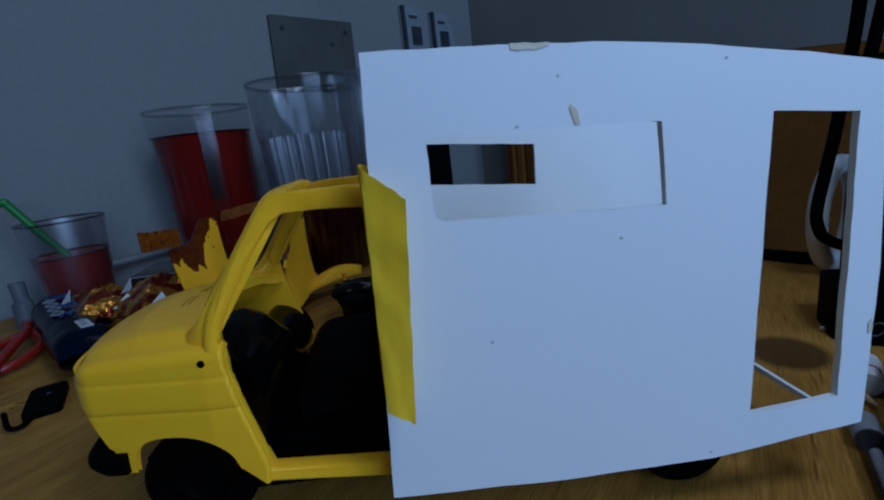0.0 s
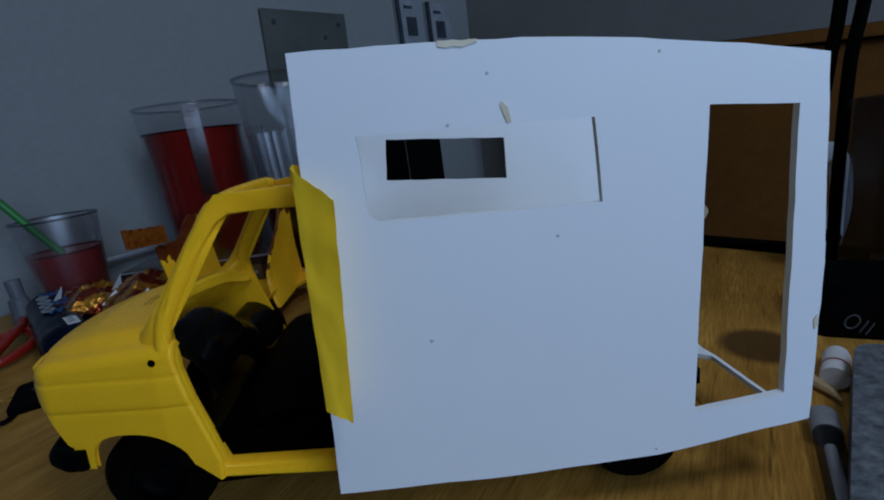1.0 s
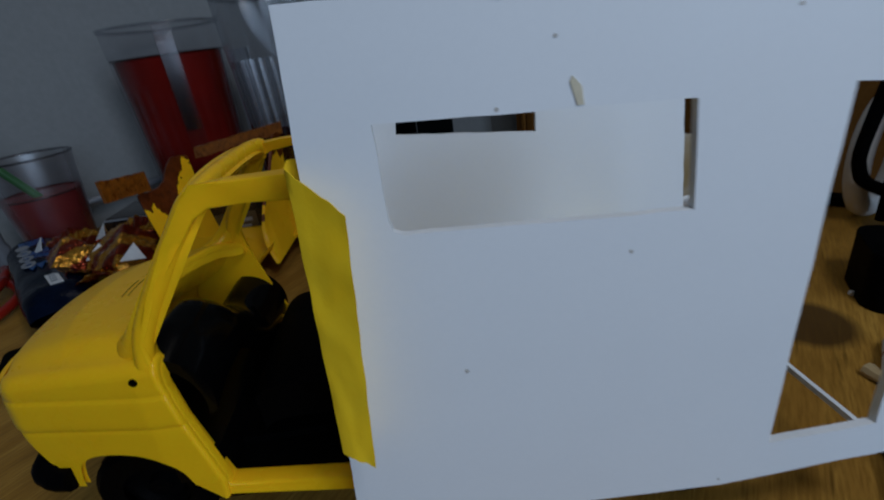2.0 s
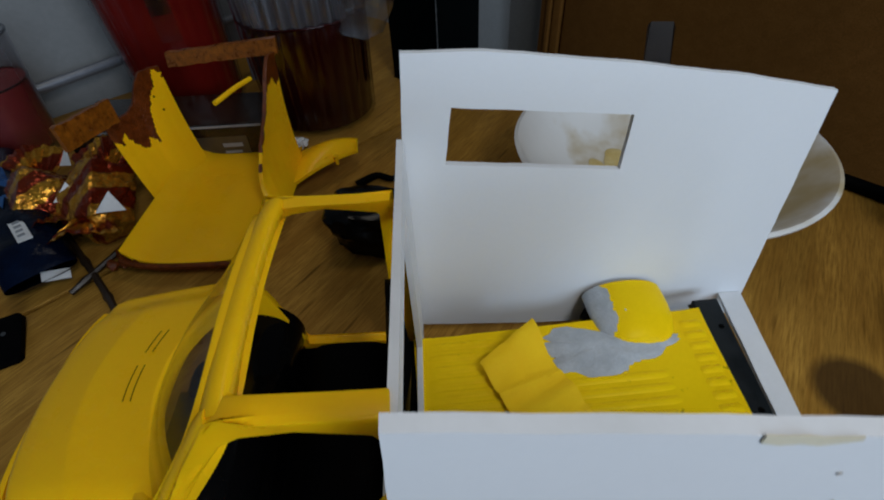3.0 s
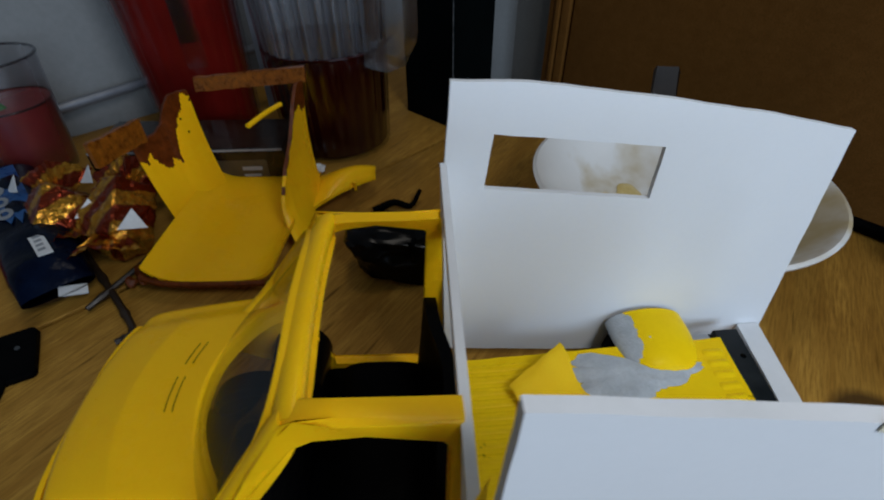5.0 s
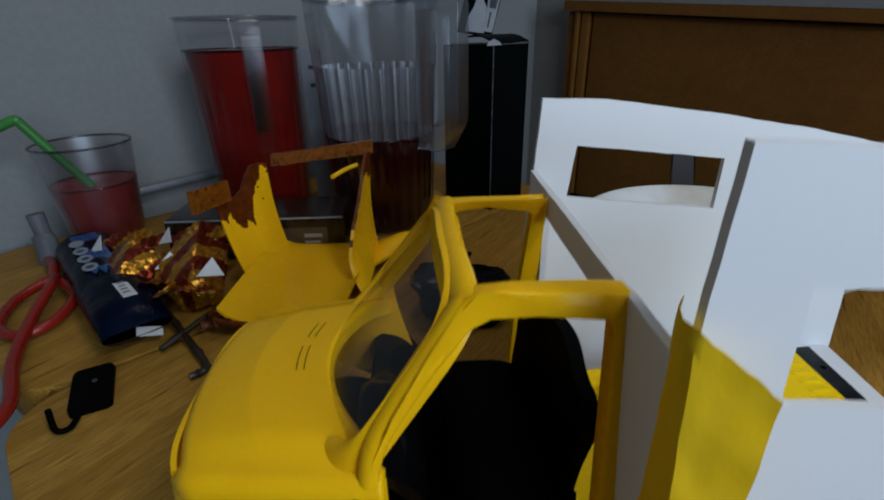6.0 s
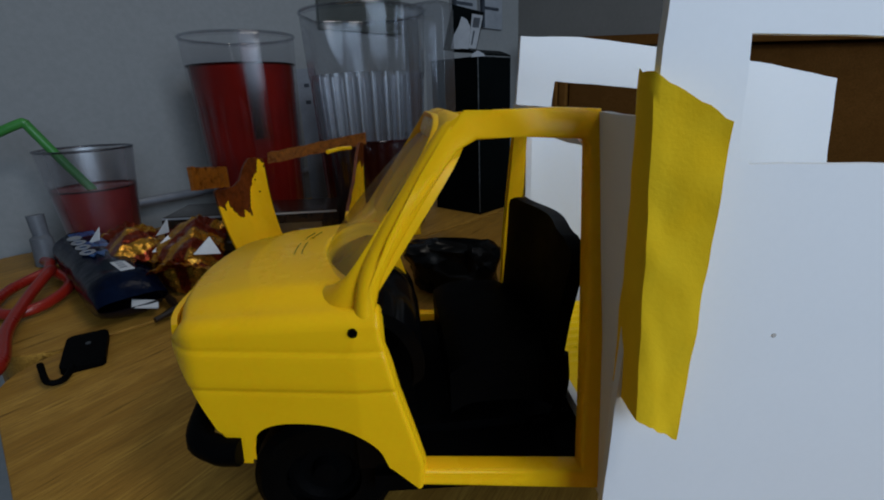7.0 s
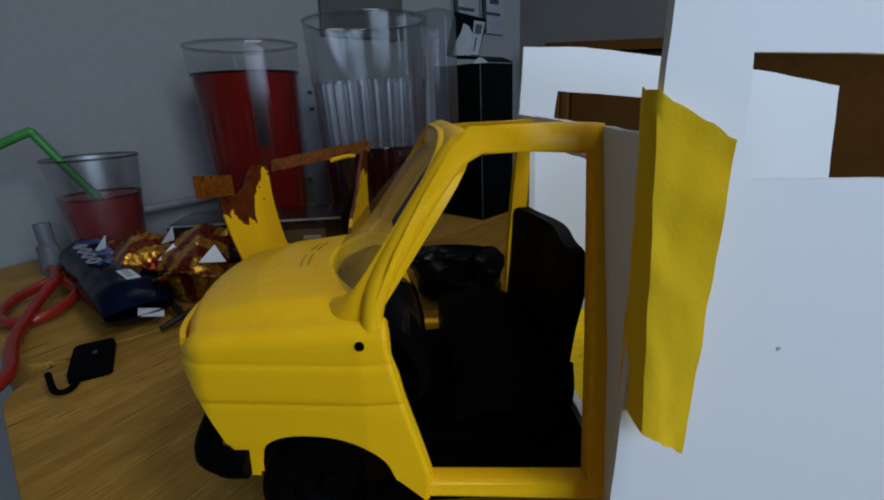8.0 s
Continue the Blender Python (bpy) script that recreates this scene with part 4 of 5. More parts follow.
def jug(at, height, radius, level, drink, turn, reach, label):
    """A clear plastic pitcher: flared, fluted below, with spout, square handle and drink."""
    t = thing("pitcher", at, label, "pitcher", "plastic pitchers")
    spout = turn + math.pi
    top = height * 0.75

    def flute(a, z):
        f = 1.0
        lobe = abs(math.cos(a * 13))
        depth = max(0.0, min(1.0, (top - 0.05 * (1 - lobe) - z) / 0.07))
        if z < level:  # the drink fills the flutes out
            depth *= 0.3
        f -= 0.075 * depth * (1 - lobe) + 0.012 * depth
        if z > height * 0.7:
            d = math.atan2(math.sin(a - spout), math.cos(a - spout))
            f += 0.16 * max(0.0, 1 - abs(d) / 0.36) * (z / height - 0.7) / 0.3
        return f

    def width(z):
        return radius * (0.85 + 0.15 * z / height)

    zs = sorted([0.0, 0.02, top - 0.02, top - 0.045, top - 0.08] + [0.06 + (height - 0.06) * k / 26 for k in range(27)])
    outer = [(width(z) * (0.97 if z == 0 else 1), z) for z in zs]
    bm = bmesh.new()
    lathe(bm, outer + [(width(height) - 0.007, height + 0.008), (width(height) - 0.014, height - 0.03)], (0, 0, 0), 208, flute, cap=False)
    bmesh.ops.translate(bm, vec=at, verts=bm.verts)
    part("body", bm, JUG_FULL if level > top else JUG_CLEAR, t, "clear fluted plastic body")
    bm = bmesh.new()
    lathe(bm, [(width(z) - 0.008, z) for z in [0.04 + (level - 0.04) * k / 14 for k in range(15)]], (0, 0, 0), 208, lambda a, z: 0.962 + 0.3 * (flute(a, z) - 1))
    bmesh.ops.translate(bm, vec=at, verts=bm.verts)
    part("drink", bm, drink, t, "red squash")
    bm = bmesh.new()
    edge = width(level) - 0.012
    tube(bm, [(at[0] + edge * math.cos(k * math.tau / 72), at[1] + edge * math.sin(k * math.tau / 72), at[2] + level) for k in range(72)], 0.008, 6, closed=True)
    part("drink_edge", bm, JUICE_DEEP, t, "dark red meniscus")
    if level < top - 0.2:  # the thick empty flutes show a second skin
        bm = bmesh.new()
        lathe(bm, [(width(z) - 0.022, z) for z in [level + 0.004 + (top - 0.03 - level) * k / 10 for k in range(11)]], (0, 0, 0), 208, lambda a, z: 1 - 0.1 * (1 - abs(math.cos(a * 13))), cap=False)
        bmesh.ops.translate(bm, vec=at, verts=bm.verts)
        part("flutes", bm, FLUTE_FROST, t, "frosted flutes above the drink")
    c, s, w = math.cos(turn), math.sin(turn), width(height)
    foot = height * 0.4
    bm = bmesh.new()
    outline = [(-0.015, height - 0.01), (reach - 0.07, height - 0.01), (reach - 0.02, height - 0.03), (reach, height - 0.09), (reach, foot + 0.27), (reach - 0.02, foot + 0.2), (reach * 0.62, foot + 0.02), (reach * 0.5, foot), (-0.03, foot)]
    grip = reach * 0.52
    gap = [(0.015, height - 0.1), (grip - 0.03, height - 0.1), (grip - 0.008, height - 0.12), (grip, height - 0.16), (grip - 0.005, foot + 0.3), (grip - 0.02, foot + 0.24), (grip * 0.5, foot + 0.17), (0.015, foot + 0.16)]
    plate(bm, outline, [gap], 0.14, lambda a, b, q: (at[0] + (w + a) * c - (q - 0.07) * s, at[1] + (w + a) * s + (q - 0.07) * c, at[2] + b))
    part("handle", bm, HANDLE_DEEP if level > top else HANDLE_CLEAR, t, "clear square handle", smooth=50, bevel=0.02)
    bm = bmesh.new()
    tube(bm, [(at[0] + w * math.cos(k * math.tau / 72) * flute(k * math.tau / 72, height), at[1] + w * math.sin(k * math.tau / 72) * flute(k * math.tau / 72, height), at[2] + height)
              for k in range(72)], 0.013, 6, closed=True)
    part("lip", bm, JUG_CLEAR, t)
    return t


jug((-1.88, 4.12, 0), 1.745, 0.5, 1.5, JUICE, radians(-66), 0.2, "clear plastic pitcher filled nearly to the brim with red squash")
jug((-0.7, 3.72, 0), 1.86, 0.53, 0.82, JUICE_DEEP, radians(-42), 0.37, "clear fluted plastic pitcher half full of dark red squash")

# Upright pale packet behind the gap between the pitchers
plan[0] = VAN_PLAN
packet = thing("paper_packet", (-1.32, 4.45, 0), "slim pale paper packet with dark print standing behind the pitchers", "packet")
bm = bmesh.new()
box(bm, -1.45, -1.27, 4.45, 4.55, 0.0, 1.48)
part("body", bm, GREY_PRINT, packet, bevel=0.012)
for k in (0, 3):
    bm = bmesh.new()
    box(bm, -1.385, -1.335, 4.445, 4.451, 1.3 - k * 0.055, 1.335 - k * 0.055)
    part("print", bm, DARK_PRINT, packet)
plan[0] = VAN_PLAN

# Tumbler with pink drink, ice and a bent green straw
GX, GY = -3.05, 3.44
glass = thing("tumbler", (GX, GY, 0), "clear plastic tumbler of pink drink with ice", "glass")
bm = bmesh.new()
prof = [(0.25, 0.0), (0.256, 0.02), (0.262, 0.06), (0.305, 0.5), (0.342, 0.86), (0.336, 0.867), (0.329, 0.855)]
lathe(bm, prof, (GX, GY, 0), 64, lambda a, z: 1 - (0.02 * (0.5 + 0.5 * math.cos(a * 12)) if z < 0.3 else 0), cap=False)
part("body", bm, GLASS_CLEAR, glass, "clear tumbler wall")
bm = bmesh.new()
tube(bm, [(GX + 0.339 * math.cos(k * math.tau / 64), GY + 0.339 * math.sin(k * math.tau / 64), 0.862) for k in range(64)], 0.01, 8, closed=True)
part("rim", bm, RIM_CLEAR, glass, "thick clear rim")
bm = bmesh.new()
lathe(bm, [(0.248, 0.06), (0.27, 0.25), (0.294, 0.48), (0.3, 0.545), (0.29, 0.547)], (GX, GY, 0), 48)
part("drink", bm, JUICE_PALE, glass, "pink squash")
bm = bmesh.new()
tube(bm, [(GX + 0.302 * math.cos(k * math.tau / 64), GY + 0.302 * math.sin(k * math.tau / 64), 0.546) for k in range(64)], 0.007, 6, closed=True)
part("drink_edge", bm, JUICE_DEEP, glass, "dark red meniscus")
rng = random.Random(3)
for k in range(6):
    bm = bmesh.new()
    a = k * 1.05
    m = Matrix.Translation((GX + 0.15 * math.cos(a), GY + 0.15 * math.sin(a), rng.uniform(0.36, 0.48))) @ Euler((rng.random() * 3, rng.random() * 3, rng.random() * 3)).to_matrix().to_4x4()
    box(bm, -0.05, 0.05, -0.05, 0.05, -0.04, 0.04, m)
    part("ice_cube", bm, ICE, glass, bevel=0.012)
bm = bmesh.new()
tube(bm, curve_points([(-2.86, 3.42, 0.16), (-2.93, 3.36, 0.4), (-3.1, 3.24, 0.77), (-3.22, 3.16, 1.04), (-3.24, 3.145, 1.08), (-3.28, 3.13, 1.085), (-3.62, 3.0, 0.93)], 6), 0.034, 12)
lone("drinking_straw", bm, STRAW, "bent green plastic drinking straw standing in the tumbler", "straw")

# Tall black carton
carton = thing("tall_carton", (0.35, 4.3, 0), "tall matt black cardboard carton with scuffed edges", "box")
B0 = Vector((0.315, 3.835, 0))
BU, BN = Vector((0.75, 0.66, 0)), Vector((-0.66, 0.75, 0))
bm = bmesh.new()
base = [B0, B0 + BU * 0.52, B0 + BU * 0.52 + BN * 0.6, B0 + BN * 0.6]
plate(bm, [(p.x, p.y) for p in base], (), 1.5, lambda a, b, c: (a, b, c))
part("body", bm, BOX_BLACK, carton, bevel=0.012)
bm = bmesh.new()
rows = [[B0 + BU * lerp(0.0, 0.52, k / 6) + BN * lerp(0, 0.3, i / 6) + Vector((0, 0, 1.507 + 0.06 * math.sin(i / 6 * 2.2))) for k in range(7)] for i in range(7)]
sheet(bm, rows, (0, 0, 0.012))
part("flap", bm, BOX_BLACK, carton, "raised carton flap")
bm = bmesh.new()
tube(bm, [B0 - BN * 0.004 - BU * 0.004 + Vector((0, 0, z)) for z in (0.02, 0.5, 1.0, 1.49)], 0.005, 6)
part("worn_edge", bm, BOX_EDGE, carton, "scuffed pale edge")
bm = bmesh.new()
tube(bm, [B0 + BU * f * 0.52 - BN * 0.003 + Vector((0, 0, 1.498)) for f in (0, 0.5, 1)], 0.0045, 6)
part("worn_edge", bm, BOX_EDGE, carton, "scuffed pale edge")

bm = bmesh.new()
m = Matrix.Translation(B0 + Vector((0.0, -0.012, 1.5)))
plate(bm, [(-0.06, -0.01), (0.07, -0.005), (0.05, 0.02), (0.0, 0.045), (-0.05, 0.02)], (), 0.006, lambda a, b, c: m @ Vector((a, c, b)))
part("torn_corner", bm, GREY_PRINT, carton, "torn pale corner")

# Black printed card lying askew on the carton
plan[0] = VAN_PLAN
slip = thing("black_card", (0.25, 4.2, 1.52), "tilted black printed card with a torn white corner on the carton", "card")
tilt = Matrix.Translation((0.27, 4.3, 1.7)) @ Euler((radians(-12), radians(8), radians(-14))).to_matrix().to_4x4() @ Matrix.Scale(0.84, 4)


def slip_plate(name, points, thick, out, material, label=""):
    bm = bmesh.new()
    plate(bm, points, (), thick, lambda a, b, c: tilt @ Vector((a, -out - c, b)))
    part(name, bm, material, slip, label)


slip_plate("sheet", [(-0.24, -0.16), (0.15, -0.16), (0.19, 0.3), (-0.2, 0.36)], 0.03, 0.0, BOX_BLACK)
slip_plate("torn_paper", [(-0.15, -0.14), (0.06, -0.14), (0.05, 0.12), (0.0, 0.2), (-0.07, 0.23), (-0.09, 0.12), (-0.14, 0.0)], 0.006, 0.032, GREY_PRINT, "torn white paper patch")
slip_plate("label", [(0.06, -0.12), (0.15, -0.12), (0.18, 0.26), (0.05, 0.27)], 0.006, 0.034, GREY_PRINT, "grey bar-code label")
slip_plate("print", [(0.075, 0.12), (0.15, 0.12), (0.155, 0.23), (0.075, 0.23)], 0.003, 0.041, DARK_PRINT)
slip_plate("print", [(0.085, -0.08), (0.1, -0.08), (0.11, 0.08), (0.09, 0.08)], 0.003, 0.041, DARK_PRINT)
plan[0] = VAN_PLAN

# Cut-off yellow body shell with scorched edges
scrap = thing("cut_body_shell", (-1.25, 2.4, 0), "cut-off yellow plastic body shell with scorched brown edges", "model part")


def scorched(name, base, top, crest, burn, thick, seed):
    """A moulded side: base and top lines in plan, crest heights along it, its upper rim burnt brown to a ragged line."""
    b0, b1, t0, t1 = (Vector(p) for p in (*base, *top))
    n = 56
    rows, marks = [], []
    for i in range(n + 1):
        u = i / n
        foot, head = b0.lerp(b1, u), t0.lerp(t1, u)
        head.z = steps(crest, u) + 0.012 * noise.noise(Vector((u * 9, seed, 0)))
        rows.append([foot.lerp(head, v) + Vector((0.03, -0.03, 0)) * (1 - v) ** 3 + Vector((-0.012, 0.014, 0)) * math.sin(v * math.pi) for v in (k / n for k in range(n + 1))])
    bm = bmesh.new()
    sheet(bm, rows, thick)
    for f in bm.faces:
        c = f.calc_center_median()
        u = max(0.0, min(1.0, (c.xy - t0.xy).dot((t1 - t0).xy) / (t1 - t0).xy.length_squared))
        depth = steps(burn, u) * (1 + 0.6 * noise.noise(Vector((u * 9, seed, 4)))) + 0.05 * noise.noise(c * 16) + 0.025 * noise.noise(c * 40)
        f.material_index = 1 if c.z > steps(crest, u) - depth else 0
    part(name, bm, (YELLOW, RUST), scrap, "yellow side with a scorched brown rim", smooth=40)


plan[0] = SHELL_PLAN
scorched("left_wall", ((-1.13, 2.12, 0.07), (-0.985, 2.58, 0.085)), ((-1.235, 2.22, 0.5), (-1.03, 2.63, 0.64)),
         [(0, 0.5), (0.12, 0.51), (0.3, 0.5), (0.45, 0.53), (0.58, 0.61), (0.7, 0.655), (0.85, 0.655), (1, 0.64)],
         [(0, 0.06), (0.15, 0.13), (0.35, 0.19), (0.55, 0.19), (0.7, 0.12), (0.85, 0.05), (1, 0.03)], (-0.012, 0.014, 0), 1.0)
scorched("right_wall", ((-0.55, 1.98, 0.08), (-0.47, 2.52, 0.1)), ((-0.58, 2.1, 0.28), (-0.45, 2.57, 0.73)),
         [(0, 0.26), (0.2, 0.4), (0.5, 0.52), (0.7, 0.66), (0.85, 0.73), (1, 0.72)],
         [(0, 0.01), (0.3, 0.015), (0.6, 0.02), (0.75, 0.07), (0.9, 0.13), (1, 0.1)], (0.016, 0.006, 0), 5.0)
for x, y, z in ((-1.075, 2.52, 0.52), (-1.06, 2.53, 0.44)):
    bm = bmesh.new()
    bmesh.ops.create_icosphere(bm, subdivisions=2, radius=0.006)
    bmesh.ops.translate(bm, vec=(x, y, z), verts=bm.verts)
    part("pin_hole", bm, RUBBER, scrap, "tiny dark pin hole")
plan[0] = SHELL_PLAN @ Matrix.Rotation(radians(-2.9), 4, "Z") @ Matrix.Diagonal((1.037, 1.037, 1.01, 1))
bm = bmesh.new()
rows = []
for i in range(25):
    s = i / 24
    p = Vector((-1.12, 2.58, 0.62)).lerp(Vector((-0.53, 2.46, 0.74)), s)
    rows.append([p + Vector((0.02 * noise.noise(Vector((s * 4, k, 0))), 0.012 * k, 0.035 * (k - 1) + 0.008 * noise.noise(Vector((s * 12, k, 3))))) for k in range(3)])
sheet(bm, rows, (0, 0.03, 0))
part("cross_bar", bm, ORANGE, scrap, "brown amber cross strip")
plan[0] = VAN_PLAN
bm = bmesh.new()
rows = []
for i in range(17):
    s = i / 16
    p = Vector((-1.715, 2.11, 0.755)).lerp(Vector((-1.655, 2.53, 0.7)), s)
    rows.append([p + Vector((0.012 * noise.noise(Vector((s * 6, k, 2))), 0, 0.034 * (k - 2) + 0.012 * noise.noise(Vector((s * 9, k, 8))))) for k in range(5)])
sheet(bm, rows, (0.024, -0.006, 0))
part("side_strip", bm, ORANGE, scrap, "amber glue strip")
bm = bmesh.new()
tube(bm, curve_points([(-0.9, 2.14, 0.87), (-0.84, 2.3, 0.87), (-0.79, 2.43, 0.86)], 4), 0.013, 8)
part("peg", bm, YELLOW, scrap)
for x in (-0.545, -0.475):
    bm = bmesh.new()
    tube(bm, [(x, 2.645, 0.14), (x, 2.645, 0.19), (x, 2.645, 0.205)], [0.012, 0.012, 0.018], 8)
    part("peg", bm, YELLOW, scrap)
bm = bmesh.new()
tube(bm, curve_points([(-1.5, 2.24, 0.12), (-1.53, 2.15, 0.12), (-1.58, 2.02, 0.115), (-1.64, 1.9, 0.1)], 6), [0.03 + 0.016 * math.sin(k * 1.1) for k in range(19)], 8)
part("drip", bm, RUST, scrap, "brown melted drip")
plan[0] = SHELL_PLAN @ Matrix.Rotation(radians(-2.9), 4, "Z") @ Matrix.Diagonal((1.037, 1.037, 1.01, 1))
bm = bmesh.new()
rows = []
for i in range(17):
    s = i / 16
    row = []
    for k in range(17):
        f = k / 16
        near = Vector((lerp(-1.2, -0.66, f), lerp(1.56, 1.62, f) - 0.03 * math.sin(f * 3.1), 0.09))
        far = Vector((lerp(-1.1, -0.55, f), lerp(2.64, 2.5, f), 0.07))
        p = near.lerp(far, s)
        p.z += 0.07 * (abs(f * 2 - 1) ** 6) + 0.015 * math.sin(s * 3)
        row.append(p)
    rows.append(row)
sheet(bm, rows, (0, 0, -0.02))
part("floor", bm, YELLOW, scrap, "yellow inner floor", smooth=50)
bm = bmesh.new()
tube(bm, curve_points([(-1.22, 1.56, 0.085), (-1.1, 1.535, 0.085), (-0.9, 1.55, 0.085), (-0.7, 1.58, 0.085)], 6), 0.016, 7)
part("scorched_edge", bm, RUST, scrap, "scorched brown edge")
for pts in (((-1.26, 1.62, 0.06), (-1.22, 1.72, 0.09), (-1.17, 1.84, 0.12)), ((-1.29, 1.56, 0.05), (-1.22, 1.57, 0.07), (-1.14, 1.58, 0.09))):
    bm = bmesh.new()
    tube(bm, curve_points(pts, 6), [0.02 + 0.012 * math.sin(k * 1.3) for k in range(13)], 7)
    part("drip", bm, RUST, scrap, "brown melted drip")
bm = bmesh.new()
rows = []
for i in range(11):
    s = i / 10
    row = []
    for k in range(9):
        f = k / 8
        p = Vector((lerp(-0.6, -0.26, s), lerp(2.12, 2.5, s) + f * lerp(0.34, 0.12, s), 0.1 + 0.09 * math.sin(s * 2.6) * math.sin(0.4 + f * 2.2)))
        row.append(p)
    rows.append(row)
sheet(bm, rows, (0, 0, -0.02))
part("side_wing", bm, YELLOW, scrap, smooth=60)

plan[0] = VAN_PLAN
# Dark flat carton behind the shell
tray = thing("flat_tray", (-1.65, 3.2, 0.0), "low glossy dark brown flat carton lying behind the yellow shell", "box")
bm = bmesh.new()
plate(bm, [(-2.35, 2.98), (-0.98, 2.93), (-0.96, 3.42), (-2.35, 3.5)], (), 0.32, lambda a, b, c: (a, b, 0.004 + c))
part("body", bm, TRAY, tray, bevel=0.015)
bm = bmesh.new()
plate(bm, [(-2.34, 2.99), (-0.99, 2.94), (-0.97, 3.41), (-2.34, 3.49)], (), 0.014, lambda a, b, c: (a, b, 0.327 + c))
part("lid", bm, TRAY, tray, "thin dark lid", bevel=0.004)
bm = bmesh.new()
plate(bm, [(-2.34, 2.968), (-0.99, 2.916), (-0.99, 2.927), (-2.34, 2.979)], (), 0.013, lambda a, b, c: (a, b, 0.325 + c))
part("rim_strip", bm, GREY_PRINT, tray, "thin pale paper strip")


def on_tray(x0, x1, z0, z1, out):
    """A slab on the carton's long side."""
    bm = bmesh.new()
    plate(bm, [(x0, z0), (x1, z0), (x1, z1), (x0, z1)], (), 0.003, lambda a, b, c: (a, 2.98 - 0.0365 * (a + 2.35) - out + c - 0.003, b))
    return bm


part("label", on_tray(-1.95, -1.12, 0.05, 0.25, 0.001), LABEL_BROWN, tray, "dull brown printed label")
for x0, x1, z0, z1 in ((-1.88, -1.62, 0.11, 0.13), (-1.55, -1.38, 0.09, 0.11), (-1.3, -1.16, 0.17, 0.2), (-1.3, -1.18, 0.12, 0.14)):
    part("print", on_tray(x0, x1, z0, z1, 0.005), GREY_PRINT, tray, "pale printed bar")

# Black crumpled seat part behind the van
plan[0] = VAN_PLAN
bm = bmesh.new()
bmesh.ops.create_icosphere(bm, subdivisions=4, radius=1.0)
for v in bm.verts:
    p = v.co.copy()
    k = 1 + 0.2 * noise.noise(p * 1.5) + 0.12 * noise.noise(p * 4)
    shape = Vector([math.copysign(abs(c) ** 0.7, c) for c in p])
    v.co = Vector((-0.16 + shape.x * 0.27 * k + 0.1 * max(0.0, shape.z) * shape.x, 2.0 + shape.y * 0.2 * k, max(0.002, 0.13 + shape.z * 0.18 * k - 0.04 * shape.x)))
seat_part = thing("black_seat_part", (-0.16, 2.0, 0.0), "lumpy black plastic seat part lying on the table", "model part")
part("body", bm, BLACK_GLOSS, seat_part, smooth=25)
bm = bmesh.new()
tube(bm, curve_points([(-0.1, 1.83, 0.16), (-0.105, 1.805, 0.23), (-0.1, 1.81, 0.29), (-0.09, 1.85, 0.31)], 5), 0.014, 8)
part("clip", bm, DASH_GLOSS, seat_part, "glossy black clip")
plan[0] = VAN_PLAN
bm = bmesh.new()
tube(bm, curve_points([(-0.36, 2.55, 0.02), (-0.22, 2.6, 0.05), (-0.1, 2.58, 0.03), (-0.03, 2.68, 0.09)], 5), [0.03 - 0.001 * k for k in range(16)], 7)
lone("black_hook_part", bm, BLACK, "small hooked black plastic part on the table", "model part")
bm = bmesh.new()
bmesh.ops.create_icosphere(bm, subdivisions=3, radius=1.0)
for v in bm.verts:
    p = v.co.copy()
    k = 1 + 0.45 * noise.noise(p * 2.3)
    v.co = Vector((-0.83 + p.x * 0.07 * k, 3.12 + p.y * 0.05 * k, 0.045 + p.z * 0.045 * k))
lone("paper_scrap", bm, WHITE_PRINT, "crumpled scrap of white paper on the table", "paper", smooth=25)

# Bowl with leftovers
plan[0] = VAN_PLAN
BX, BY = 1.47, 2.1
bowl = thing("bowl", (BX, BY, 0), "white ceramic bowl with smears of yellow sauce", "bowl")
bm = bmesh.new()
prof = [(0.34, 0.0), (0.36, 0.03), (0.34, 0.06), (0.52, 0.17), (0.68, 0.33), (0.78, 0.46), (0.805, 0.485), (0.81, 0.5), (0.79, 0.508), (0.765, 0.495), (0.66, 0.36), (0.5, 0.21), (0.25, 0.12), (0.02, 0.1)]
lathe(bm, [(r * 1.04, z * 0.95) for r, z in prof], (BX, BY, 0), 72)
part("body", bm, BOWL_GLAZE, bowl, "white glazed ceramic")
rng = random.Random(11)
for cx, cy, rx in ((-0.1, 0.3, 0.1), (-0.24, 0.24, 0.07)):
    bm = bmesh.new()
    rows = []
    for i in range(9):
        r = i / 8
        row = []
        for k in range(33):
            a = k * math.tau / 32
            q = rx * r * (1 + 0.13 * math.sin(2 * a + cx * 9) + 0.06 * math.sin(3 * a + cy * 8) + 0.03 * math.sin(7 * a))
            x, y = cx + q * math.cos(a), cy + q * math.sin(a)
            d = math.hypot(x, y)
            z = 0.95 * steps([(0.02, 0.1), (0.25, 0.12), (0.5, 0.21), (0.66, 0.36), (0.765, 0.495)], d / 1.04)
            row.append(Vector((BX + x, BY + y, z + 0.012 * (1 - r ** 4) + 0.003)))
        rows.append(row)
    sheet(bm, rows)
    bmesh.ops.remove_doubles(bm, verts=bm.verts, dist=0.0002)
    part("sauce", bm, FOOD, bowl, "yellow sauce")

